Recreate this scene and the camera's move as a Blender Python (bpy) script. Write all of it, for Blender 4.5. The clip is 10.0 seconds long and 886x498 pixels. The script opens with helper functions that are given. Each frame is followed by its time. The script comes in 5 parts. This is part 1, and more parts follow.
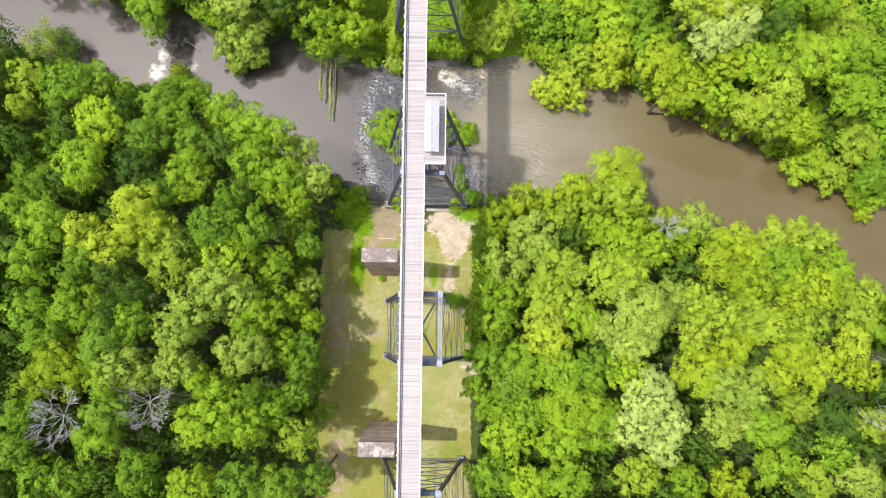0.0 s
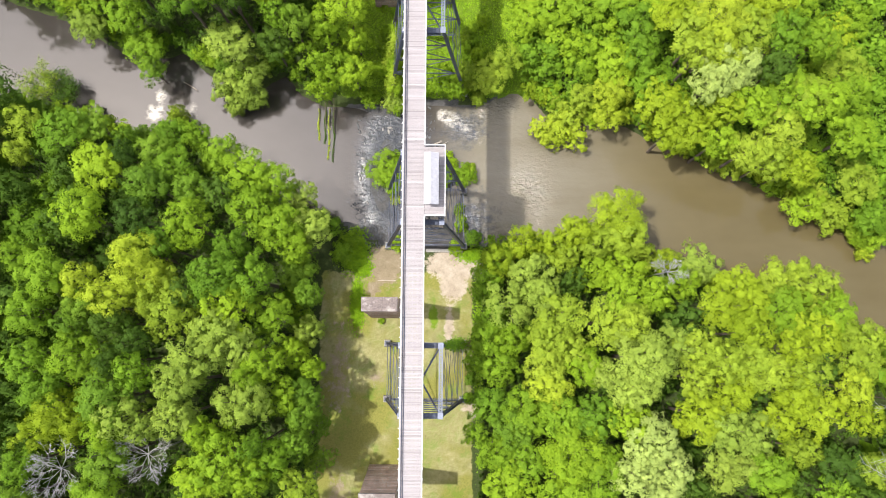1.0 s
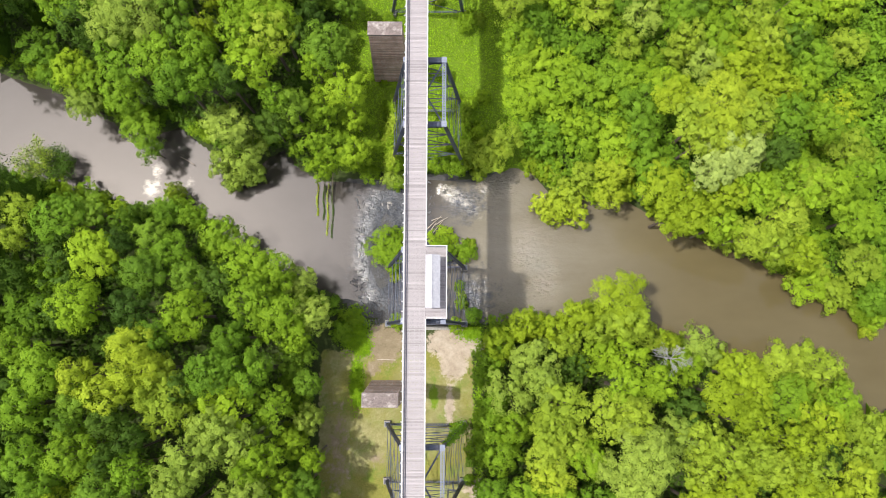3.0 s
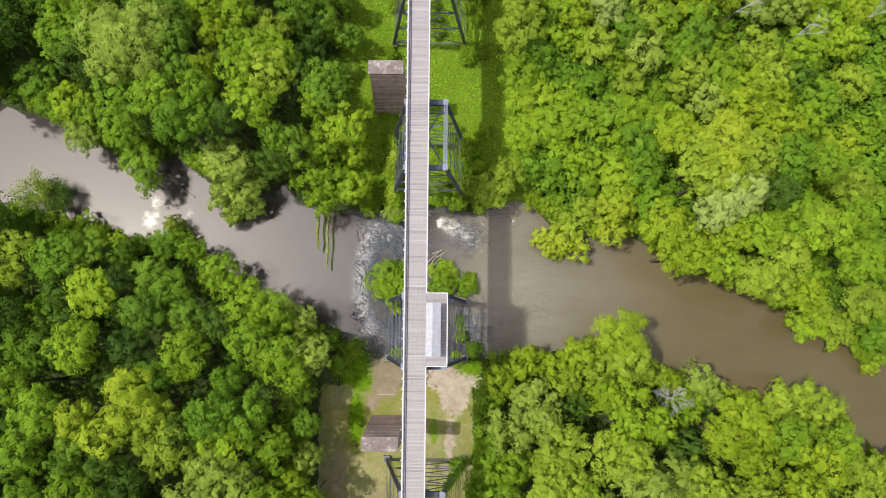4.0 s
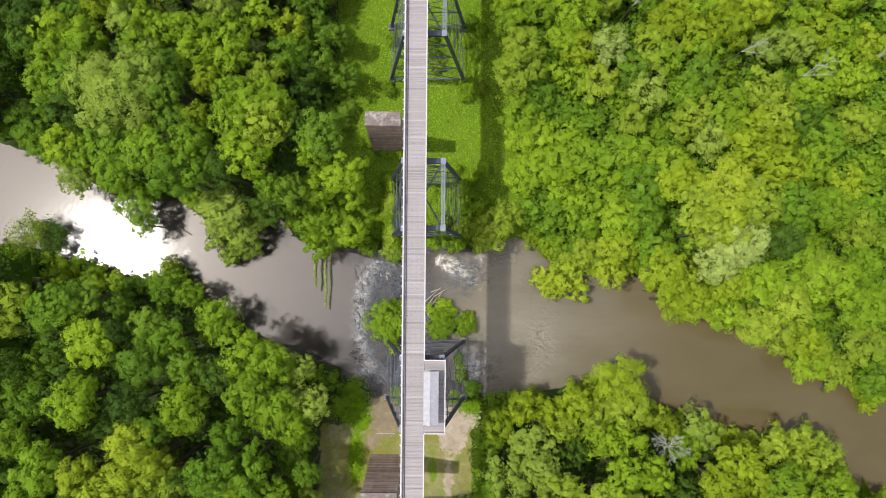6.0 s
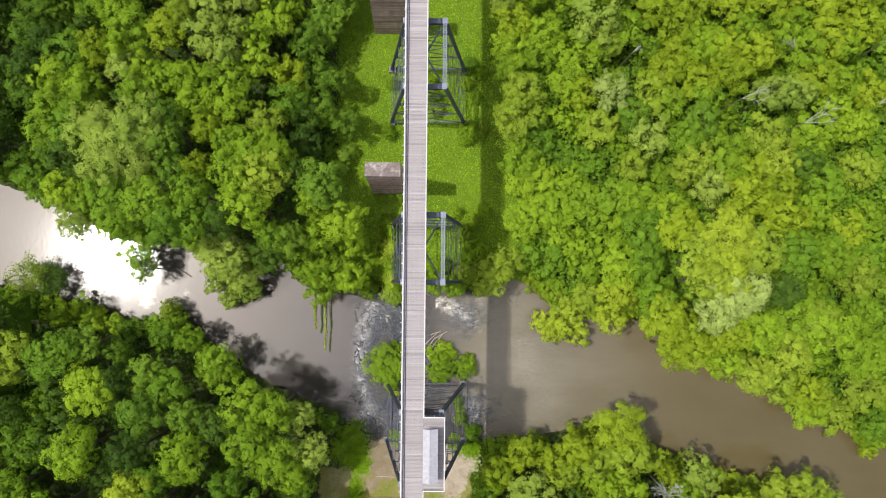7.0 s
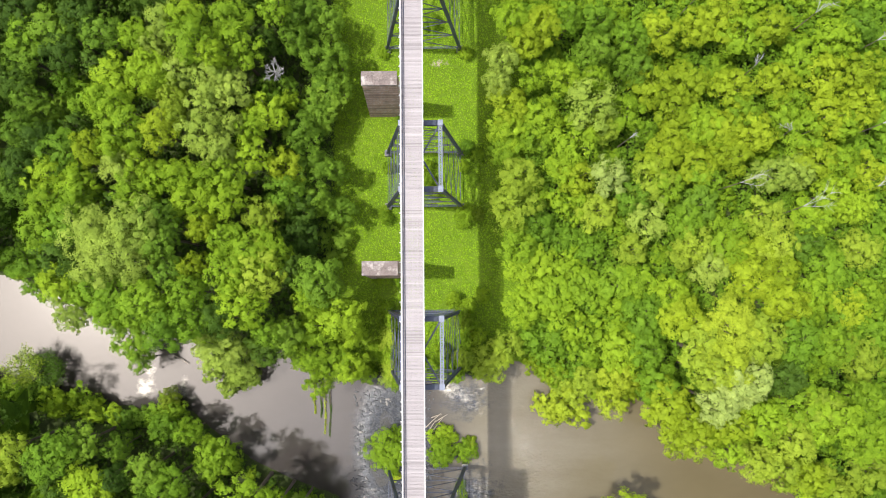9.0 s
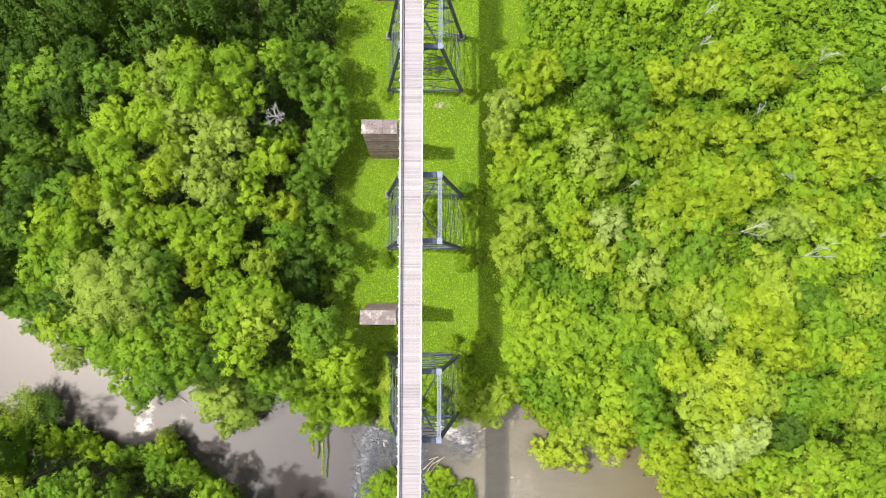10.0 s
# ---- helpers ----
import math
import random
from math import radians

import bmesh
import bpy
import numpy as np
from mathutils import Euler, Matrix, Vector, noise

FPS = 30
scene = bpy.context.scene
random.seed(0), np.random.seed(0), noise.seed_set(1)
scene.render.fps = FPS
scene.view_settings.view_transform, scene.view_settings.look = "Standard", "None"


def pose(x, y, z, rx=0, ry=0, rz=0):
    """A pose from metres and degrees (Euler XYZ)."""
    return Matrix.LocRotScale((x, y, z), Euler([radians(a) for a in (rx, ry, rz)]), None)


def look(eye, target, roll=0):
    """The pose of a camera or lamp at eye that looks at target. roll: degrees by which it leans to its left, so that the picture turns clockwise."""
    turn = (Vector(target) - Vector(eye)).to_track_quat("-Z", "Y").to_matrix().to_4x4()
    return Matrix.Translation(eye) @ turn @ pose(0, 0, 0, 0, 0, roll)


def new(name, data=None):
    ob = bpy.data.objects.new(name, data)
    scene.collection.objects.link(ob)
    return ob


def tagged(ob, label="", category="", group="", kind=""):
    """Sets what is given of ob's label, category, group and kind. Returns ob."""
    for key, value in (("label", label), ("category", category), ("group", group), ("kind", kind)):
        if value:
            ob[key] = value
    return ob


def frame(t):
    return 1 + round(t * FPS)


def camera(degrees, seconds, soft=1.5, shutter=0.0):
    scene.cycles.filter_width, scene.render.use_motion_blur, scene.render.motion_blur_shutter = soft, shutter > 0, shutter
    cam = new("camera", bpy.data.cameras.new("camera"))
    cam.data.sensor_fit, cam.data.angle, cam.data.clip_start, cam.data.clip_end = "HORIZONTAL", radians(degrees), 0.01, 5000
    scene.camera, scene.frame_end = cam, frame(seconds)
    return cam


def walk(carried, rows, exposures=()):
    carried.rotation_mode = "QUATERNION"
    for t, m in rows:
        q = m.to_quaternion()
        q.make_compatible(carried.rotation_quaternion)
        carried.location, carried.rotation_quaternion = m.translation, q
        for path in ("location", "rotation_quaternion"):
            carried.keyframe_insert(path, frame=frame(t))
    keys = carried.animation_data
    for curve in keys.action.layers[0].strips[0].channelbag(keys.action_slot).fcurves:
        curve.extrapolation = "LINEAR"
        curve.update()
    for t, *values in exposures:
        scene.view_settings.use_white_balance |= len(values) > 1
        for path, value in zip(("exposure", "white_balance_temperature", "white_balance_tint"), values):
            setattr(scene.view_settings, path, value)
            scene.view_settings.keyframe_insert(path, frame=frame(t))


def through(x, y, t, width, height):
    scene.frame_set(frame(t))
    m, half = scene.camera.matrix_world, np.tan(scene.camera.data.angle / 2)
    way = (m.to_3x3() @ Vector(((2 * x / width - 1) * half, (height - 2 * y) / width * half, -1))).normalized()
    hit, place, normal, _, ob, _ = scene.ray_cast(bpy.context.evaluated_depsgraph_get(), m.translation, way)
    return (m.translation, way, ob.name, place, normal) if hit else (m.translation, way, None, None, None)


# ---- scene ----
cam = camera(58.0, 10.0, 0.95)
EXPOSURES = [(0.0, 0.83), (2.5, 0.70), (3.2, 0.50), (4.5, 0.20), (6.5, 0.16), (8.0, 0.44), (9.0, 0.64), (10.0, 0.75)]
PATH = [
    (0, (4.662, 4.352, 160.636), (4.662, 4.552, 158.646), 0.7),
    (0.5, (4.556, 7.927, 160.612), (4.558, 8.131, 158.622), 0.9),
    (1, (4.385, 11.519, 160.561), (4.388, 11.733, 158.572), 1.2),
    (1.5, (4.153, 15.168, 160.555), (4.158, 15.386, 158.567), 1.7),
    (2, (3.901, 19.018, 160.57), (3.909, 19.241, 158.583), 2.4),
    (2.5, (3.662, 23.037, 160.638), (3.673, 23.254, 158.65), 3.3),
    (3, (3.457, 27.238, 160.675), (3.47, 27.45, 158.687), 3.8),
    (3.2, (3.406, 28.936, 160.678), (3.419, 29.142, 158.689), 3.8),
    (4.3, (3.294, 38.31, 160.735), (3.307, 38.488, 158.743), 4.8),
    (4.5, (3.317, 40.033, 160.739), (3.33, 40.198, 158.746), 5.0),
    (5, (3.471, 44.37, 160.789), (3.482, 44.497, 158.793), 5.5),
    (5.2, (3.534, 46.127, 160.794), (3.545, 46.232, 158.797), 6.2),
    (6.3, (3.852, 55.87, 160.791), (3.86, 55.937, 158.792), 7.3),
    (6.5, (3.886, 57.623, 160.793), (3.893, 57.689, 158.794), 6.5),
    (7, (3.9, 61.947, 160.805), (3.907, 62.013, 158.807), 6.6),
    (7.5, (3.854, 66.153, 160.791), (3.862, 66.217, 158.792), 8.1),
    (8, (3.806, 70.224, 160.687), (3.816, 70.29, 158.688), 9.0),
    (8.5, (3.888, 74.154, 160.569), (3.898, 74.219, 158.57), 8.6),
    (9, (4.133, 78.029, 160.471), (4.141, 78.099, 158.473), 6.1),
    (9.5, (4.52, 81.941, 160.419), (4.523, 82.011, 158.42), 2.9),
    (10, (5.001, 85.94, 160.446), (4.999, 86.015, 158.448), -1.3),
]
walk(cam, [(t, look(eye, target, roll)) for t, eye, target, roll in PATH], EXPOSURES)

# ---- light ----
SUN_TILT = (-0.41, 0.029)          # sideways run of the sun for each metre of height
world = bpy.data.worlds.new("hazy_summer_sky")
scene.world = world
world.use_nodes = True
sky = world.node_tree.nodes.new("ShaderNodeTexSky")
sky.sky_type = "NISHITA"
sky.sun_disc = False
sky.sun_elevation = radians(67.7)
sky.sun_rotation = radians(274)
sky.dust_density = 6.0
sky.air_density = 1.0
# thin high cloud whitens the blue evenly
veil = world.node_tree.nodes.new("ShaderNodeMix")
veil.data_type = "RGBA"
veil.inputs[0].default_value = 0.42
veil.inputs[7].default_value = (6.6, 6.8, 7.4, 1)
world.node_tree.links.new(sky.outputs[0], veil.inputs[6])
world.node_tree.links.new(veil.outputs[2], world.node_tree.nodes["Background"].inputs[0])
world.node_tree.nodes["Background"].inputs[1].default_value = 0.15
sun = new("sun", bpy.data.lights.new("sun", "SUN"))
sun.data.energy, sun.data.angle, sun.data.color = 3.6, radians(0.9), (1.0, 0.96, 0.89)
sun.matrix_world = look((SUN_TILT[0] * 300, SUN_TILT[1] * 300, 300), (0, 0, 0))


# ---- materials ----
def nodes_of(name):
    m = bpy.data.materials.new(name)
    m.use_nodes = True
    nt = m.node_tree
    return m, nt, nt.nodes["Principled BSDF"]


def add(nt, kind, **settings):
    n = nt.nodes.new(kind)
    for k, v in settings.items():
        n.inputs[k.replace("_", " ")].default_value = v
    return n


def world_noise(nt, scale, detail=4.0, rough=0.55, stretch=None, turn=0.0):
    geo = nt.nodes.new("ShaderNodeNewGeometry")
    out = geo.outputs["Position"]
    if stretch:
        mp = nt.nodes.new("ShaderNodeMapping")
        mp.inputs["Scale"].default_value = stretch
        mp.inputs["Rotation"].default_value = (0, 0, turn)
        nt.links.new(out, mp.inputs["Vector"])
        out = mp.outputs[0]
    n = add(nt, "ShaderNodeTexNoise", Scale=scale, Detail=detail, Roughness=rough)
    nt.links.new(out, n.inputs["Vector"])
    return n.outputs["Fac"]


def ramp(nt, fac, stops):
    r = nt.nodes.new("ShaderNodeValToRGB")
    e = r.color_ramp.elements
    while len(e) < len(stops):
        e.new(0.5)
    for el, (p, c) in zip(e, stops):
        el.position, el.color = p, (*c, 1)
    nt.links.new(fac, r.inputs[0])
    return r.outputs[0]


def mix(nt, fac, a, b, mode="MIX"):
    m = nt.nodes.new("ShaderNodeMix")
    m.data_type, m.blend_type = "RGBA", mode
    if isinstance(fac, (int, float)):
        m.inputs[0].default_value = fac
    else:
        nt.links.new(fac, m.inputs[0])
    for sock, v in ((m.inputs[6], a), (m.inputs[7], b)):
        if isinstance(v, tuple):
            sock.default_value = (*v, 1)
        else:
            nt.links.new(v, sock)
    return m.outputs[2]


def bump(nt, bsdf, height, strength, distance):
    b = add(nt, "ShaderNodeBump", Strength=strength, Distance=distance)
    nt.links.new(height, b.inputs["Height"])
    nt.links.new(b.outputs[0], bsdf.inputs["Normal"])


def math_node(nt, op, a, b=0.0, clamp=False):
    n = nt.nodes.new("ShaderNodeMath")
    n.operation, n.use_clamp = op, clamp
    for sock, v in zip(n.inputs, (a, b)):
        if isinstance(v, (int, float)):
            sock.default_value = v
        else:
            nt.links.new(v, sock)
    return n.outputs[0]


def island_random(nt):
    return nt.nodes.new("ShaderNodeNewGeometry").outputs["Random Per Island"]


def object_random(nt):
    return nt.nodes.new("ShaderNodeObjectInfo").outputs["Random"]


def surface(name, dark, light, scale, rough=0.8, metal=0.0, fine=6.0, relief=0.3, depth=0.02, stretch=None, stain=None):
    """A worn surface: broad patches between two colours, finer grain over them."""
    m, nt, b = nodes_of(name)
    broad = world_noise(nt, scale, 3, 0.6, stretch)
    grain = world_noise(nt, scale * fine, 5, 0.7, stretch)
    col = ramp(nt, broad, [(0.3, dark), (0.7, light)])
    col = mix(nt, 0.45, col, ramp(nt, grain, [(0.3, tuple(v * 0.6 for v in dark)), (0.7, tuple(min(1, v * 1.25) for v in light))]))
    if stain:
        col = mix(nt, ramp(nt, world_noise(nt, scale * 0.6, 6, 0.7), [(0.5, (0, 0, 0)), (0.68, (1, 1, 1))]), col, stain)
    nt.links.new(col, b.inputs["Base Color"])
    b.inputs["Roughness"].default_value = rough
    b.inputs["Metallic"].default_value = metal
    bump(nt, b, grain, relief, depth)
    return m


def leaf_material(name, deep, mid, tip, through=0.24):
    """Leaves: light scattered back and light passing through, tinted tree by tree and leaf by leaf."""
    m, nt, b = nodes_of(name)
    tree_tone = ramp(nt, object_random(nt), [(0.0, deep), (0.5, mid), (1.0, tip)])
    leaf_tone = ramp(nt, island_random(nt), [(0.0, tuple(v * 0.8 for v in deep)), (0.5, mid), (1.0, tuple(v * 1.15 for v in tip))])
    patch = ramp(nt, world_noise(nt, 0.45, 3), [(0.35, tuple(v * 0.85 for v in deep)), (0.65, tuple(v * 1.1 for v in mid))])
    col = mix(nt, 0.17, mix(nt, 0.3, tree_tone, patch), leaf_tone)
    col = mix(nt, 0.5, col, mix(nt, 1.0, col, ramp(nt, world_noise(nt, 1.1, 2, 0.5), [(0.36, (0.70, 0.74, 0.76)), (0.64, (1.24, 1.22, 1.15))]), "MULTIPLY"))
    nt.links.new(col, b.inputs["Base Color"])
    b.inputs["Roughness"].default_value = 0.7
    b.inputs["Specular IOR Level"].default_value = 0.12
    tr = nt.nodes.new("ShaderNodeBsdfTranslucent")
    nt.links.new(mix(nt, 1.0, col, (1.0, 1.0, 0.5), "MULTIPLY"), tr.inputs[0])
    ms = nt.nodes.new("ShaderNodeMixShader")
    ms.inputs[0].default_value = through
    nt.links.new(b.outputs[0], ms.inputs[1])
    nt.links.new(tr.outputs[0], ms.inputs[2])
    nt.links.new(ms.outputs[0], nt.nodes["Material Output"].inputs["Surface"])
    return m


LEAF = {
    "b": leaf_material("leaves_bright_green", (0.121, 0.218, 0.012), (0.197, 0.319, 0.015), (0.277, 0.404, 0.020)),
    "g": leaf_material("leaves_green", (0.084, 0.173, 0.013), (0.147, 0.266, 0.015), (0.216, 0.348, 0.020)),
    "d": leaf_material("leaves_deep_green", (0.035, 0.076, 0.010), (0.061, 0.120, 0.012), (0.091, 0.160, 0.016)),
    "l": leaf_material("leaves_lime_green", (0.167, 0.249, 0.019), (0.236, 0.331, 0.026), (0.301, 0.393, 0.033)),
    "y": leaf_material("leaves_yellow_green", (0.252, 0.336, 0.019), (0.307, 0.398, 0.026), (0.354, 0.443, 0.034)),
    "p": leaf_material("leaves_pale_green", (0.160, 0.240, 0.031), (0.233, 0.329, 0.044), (0.301, 0.399, 0.061)),
    "k": leaf_material("leaves_cool_green", (0.076, 0.153, 0.013), (0.129, 0.234, 0.018), (0.191, 0.307, 0.026)),
    "o": leaf_material("leaves_olive", (0.155, 0.232, 0.010), (0.222, 0.310, 0.014), (0.286, 0.379, 0.019)),
    "c": leaf_material("leaves_grey_green", (0.245, 0.329, 0.077), (0.307, 0.392, 0.094), (0.359, 0.448, 0.117)),
}
WEED = leaf_material("weed_leaves", (0.158, 0.287, 0.010), (0.214, 0.361, 0.013), (0.264, 0.415, 0.016))
BARK = surface("bark", (0.06, 0.045, 0.032), (0.14, 0.11, 0.085), 1.2, 0.95, relief=0.6, depth=0.05)
DEADWOOD = surface("bleached_deadwood", (0.20, 0.20, 0.20), (0.36, 0.355, 0.345), 0.8, 0.9)
DRIFTWOOD = surface("driftwood", (0.24, 0.20, 0.165), (0.42, 0.37, 0.31), 1.0, 0.9)
STEEL = surface("blue_grey_painted_steel", (0.045, 0.055, 0.085), (0.085, 0.10, 0.145), 0.5, 0.55, 0.15, relief=0.1, stain=(0.075, 0.05, 0.045))
STEEL_LIGHT = surface("weathered_steel_plate", (0.12, 0.14, 0.20), (0.19, 0.21, 0.28), 0.9, 0.5, 0.2, relief=0.1)
STEEL_DARK = surface("dark_girder_steel", (0.03, 0.032, 0.04), (0.06, 0.062, 0.075), 0.5, 0.6, 0.1, relief=0.1)
CONCRETE = surface("concrete", (0.19, 0.18, 0.17), (0.31, 0.30, 0.28), 0.7, 0.9, stain=(0.14, 0.13, 0.11))
RAIL_WOOD = surface("bleached_rail_timber", (0.46, 0.45, 0.46), (0.60, 0.59, 0.60), 0.7, 0.85)
RAIL_GREY = surface("grey_rail_timber", (0.26, 0.25, 0.27), (0.42, 0.41, 0.43), 0.7, 0.85)
ROOF_METAL = surface("pale_sheet_metal", (0.30, 0.30, 0.335), (0.34, 0.34, 0.375), 0.3, 0.5, 0.0, relief=0.05)
ROCK = surface("river_rock", (0.026, 0.028, 0.033), (0.100, 0.104, 0.114), 0.35, 0.7, relief=0.6, depth=0.08)
PALE_ROCK = surface("pale_river_rock", (0.17, 0.16, 0.15), (0.33, 0.31, 0.285), 0.8, 0.85, relief=0.5, depth=0.05)
CAPSTONE = surface("pinkish_capstone", (0.100, 0.080, 0.075), (0.190, 0.156, 0.148), 0.9, 0.9, fine=4, relief=0.4, stain=(0.38, 0.35, 0.33))


def plank_material():
    m, nt, b = nodes_of("weathered_deck_planks")
    tone = ramp(nt, island_random(nt), [(0.0, (0.240, 0.222, 0.230)), (0.14, (0.308, 0.286, 0.297)), (0.90, (0.346, 0.323, 0.334)), (1.0, (0.398, 0.372, 0.384))])
    patch = ramp(nt, world_noise(nt, 0.16, 4, 0.6), [(0.3, (0.86, 0.85, 0.85)), (0.7, (1, 1, 1))])
    grain = world_noise(nt, 2.0, 6, 0.7, (1.0, 8.0, 1.0))
    col = mix(nt, 1.0, tone, patch, "MULTIPLY")
    col = mix(nt, 0.5, col, mix(nt, 1.0, col, ramp(nt, grain, [(0.3, (0.6, 0.58, 0.58)), (0.7, (1.0, 1.0, 1.0))]), "MULTIPLY"))
    nt.links.new(col, b.inputs["Base Color"])
    b.inputs["Roughness"].default_value = 0.85
    bump(nt, b, grain, 0.3, 0.01)
    return m


def brick_material():
    m, nt, b = nodes_of("old_brickwork")
    geo = nt.nodes.new("ShaderNodeNewGeometry")
    sep = nt.nodes.new("ShaderNodeSeparateXYZ")
    nt.links.new(geo.outputs["Position"], sep.inputs[0])
    com = nt.nodes.new("ShaderNodeCombineXYZ")
    nt.links.new(math_node(nt, "ADD", sep.outputs[0], sep.outputs[1]), com.inputs[0])
    nt.links.new(sep.outputs[2], com.inputs[1])
    br = nt.nodes.new("ShaderNodeTexBrick")
    for k, v in (("Scale", 1.0), ("Mortar Size", 0.012), ("Brick Width", 0.22), ("Row Height", 0.075), ("Bias", -0.1)):
        br.inputs[k].default_value = v
    br.inputs["Color1"].default_value = (0.42, 0.235, 0.180, 1)
    br.inputs["Color2"].default_value = (0.54, 0.345, 0.275, 1)
    br.inputs["Mortar"].default_value = (0.52, 0.45, 0.41, 1)
    nt.links.new(com.outputs[0], br.inputs["Vector"])
    courses = ramp(nt, world_noise(nt, 1.0, 4, 0.7, (0.05, 0.05, 1.0)), [(0.40, (0.58, 0.55, 0.53)), (0.58, (1.12, 1.12, 1.12))])
    streak = ramp(nt, world_noise(nt, 0.9, 5, 0.7, (1.0, 1.0, 0.12)), [(0.35, (0.78, 0.76, 0.75)), (0.65, (1.1, 1.1, 1.1))])
    col = mix(nt, 1.0, mix(nt, 1.0, br.outputs[0], courses, "MULTIPLY"), streak, "MULTIPLY")
    col = mix(nt, ramp(nt, world_noise(nt, 0.5, 6, 0.75), [(0.5, (0, 0, 0)), (0.72, (0.75, 0.75, 0.75))]), col, (0.17, 0.13, 0.105))
    col = mix(nt, ramp(nt, world_noise(nt, 0.42, 6, 0.75, (1.0, 1.0, 0.5)), [(0.55, (0, 0, 0)), (0.75, (0.6, 0.6, 0.6))]), col, (0.16, 0.17, 0.07))
    nt.links.new(col, b.inputs["Base Color"])
    b.inputs["Roughness"].default_value = 0.95
    bump(nt, b, br.outputs["Fac"], 0.5, 0.01)
    return m


def ground_material():
    """One sheet: sand, mown lawn, rank weeds and forest floor, by the cover laid over the plan."""
    m, nt, b = nodes_of("river_valley_ground")
    at = nt.nodes.new("ShaderNodeAttribute")
    at.attribute_name = "cover"
    sep = nt.nodes.new("ShaderNodeSeparateColor")
    nt.links.new(at.outputs["Color"], sep.inputs[0])
    wob = world_noise(nt, 0.55, 6, 0.75)
    fine = world_noise(nt, 3.5, 6, 0.8)
    broad = world_noise(nt, 0.09, 4, 0.6)

    def mask(sock):
        v = math_node(nt, "ADD", sock, math_node(nt, "MULTIPLY", math_node(nt, "SUBTRACT", wob, 0.5), 1.3))
        return ramp(nt, v, [(0.42, (0, 0, 0)), (0.58, (1, 1, 1))])

    # woodland soil, darkened so the shade under the crowns is in its colour
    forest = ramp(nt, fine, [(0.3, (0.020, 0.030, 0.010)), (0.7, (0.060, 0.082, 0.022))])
    lawn = mix(nt, ramp(nt, broad, [(0.44, (0, 0, 0)), (0.56, (1, 1, 1))]),
               ramp(nt, fine, [(0.3, (0.125, 0.132, 0.028)), (0.7, (0.240, 0.226, 0.062))]),
               ramp(nt, wob, [(0.3, (0.150, 0.148, 0.055)), (0.5, (0.235, 0.222, 0.098)), (0.7, (0.33, 0.295, 0.165))]))
    lawn = mix(nt, ramp(nt, world_noise(nt, 0.28, 5, 0.7), [(0.5, (0, 0, 0)), (0.68, (0.75, 0.75, 0.75))]), lawn, (0.115, 0.175, 0.022))
    weeds = mix(nt, ramp(nt, broad, [(0.35, (0, 0, 0)), (0.65, (1, 1, 1))]),
                ramp(nt, fine, [(0.3, (0.060, 0.115, 0.008)), (0.7, (0.125, 0.205, 0.014))]),
                ramp(nt, wob, [(0.3, (0.085, 0.150, 0.010)), (0.7, (0.150, 0.225, 0.018))]))
    sand = mix(nt, 0.22, ramp(nt, wob, [(0.3, (0.21, 0.165, 0.12)), (0.5, (0.34, 0.285, 0.22)), (0.7, (0.44, 0.385, 0.31))]), ramp(nt, fine, [(0.3, (0.17, 0.135, 0.10)), (0.7, (0.44, 0.385, 0.31))]))
    dirt = mix(nt, 0.5, ramp(nt, wob, [(0.3, (0.125, 0.100, 0.050)), (0.55, (0.220, 0.180, 0.110)), (0.72, (0.36, 0.305, 0.235))]), ramp(nt, fine, [(0.3, (0.13, 0.100, 0.062)), (0.7, (0.30, 0.245, 0.180))]))
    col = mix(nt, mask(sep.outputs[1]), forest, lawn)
    col = mix(nt, mask(sep.outputs[2]), col, weeds)
    col = mix(nt, mask(math_node(nt, "MULTIPLY", sep.outputs[0], -1.0)), col, dirt)
    col = mix(nt, mask(sep.outputs[0]), col, sand)
    rock = mix(nt, 0.5, ramp(nt, wob, [(0.3, (0.028, 0.028, 0.03)), (0.7, (0.085, 0.083, 0.08))]), ramp(nt, fine, [(0.3, (0.03, 0.03, 0.03)), (0.75, (0.16, 0.155, 0.15))]))
    col = mix(nt, mask(at.outputs["Alpha"]), col, rock)
    nt.links.new(col, b.inputs["Base Color"])
    b.inputs["Roughness"].default_value = 0.95
    b.inputs["Specular IOR Level"].default_value = 0.15
    bump(nt, b, fine, 0.7, 0.12)
    return m


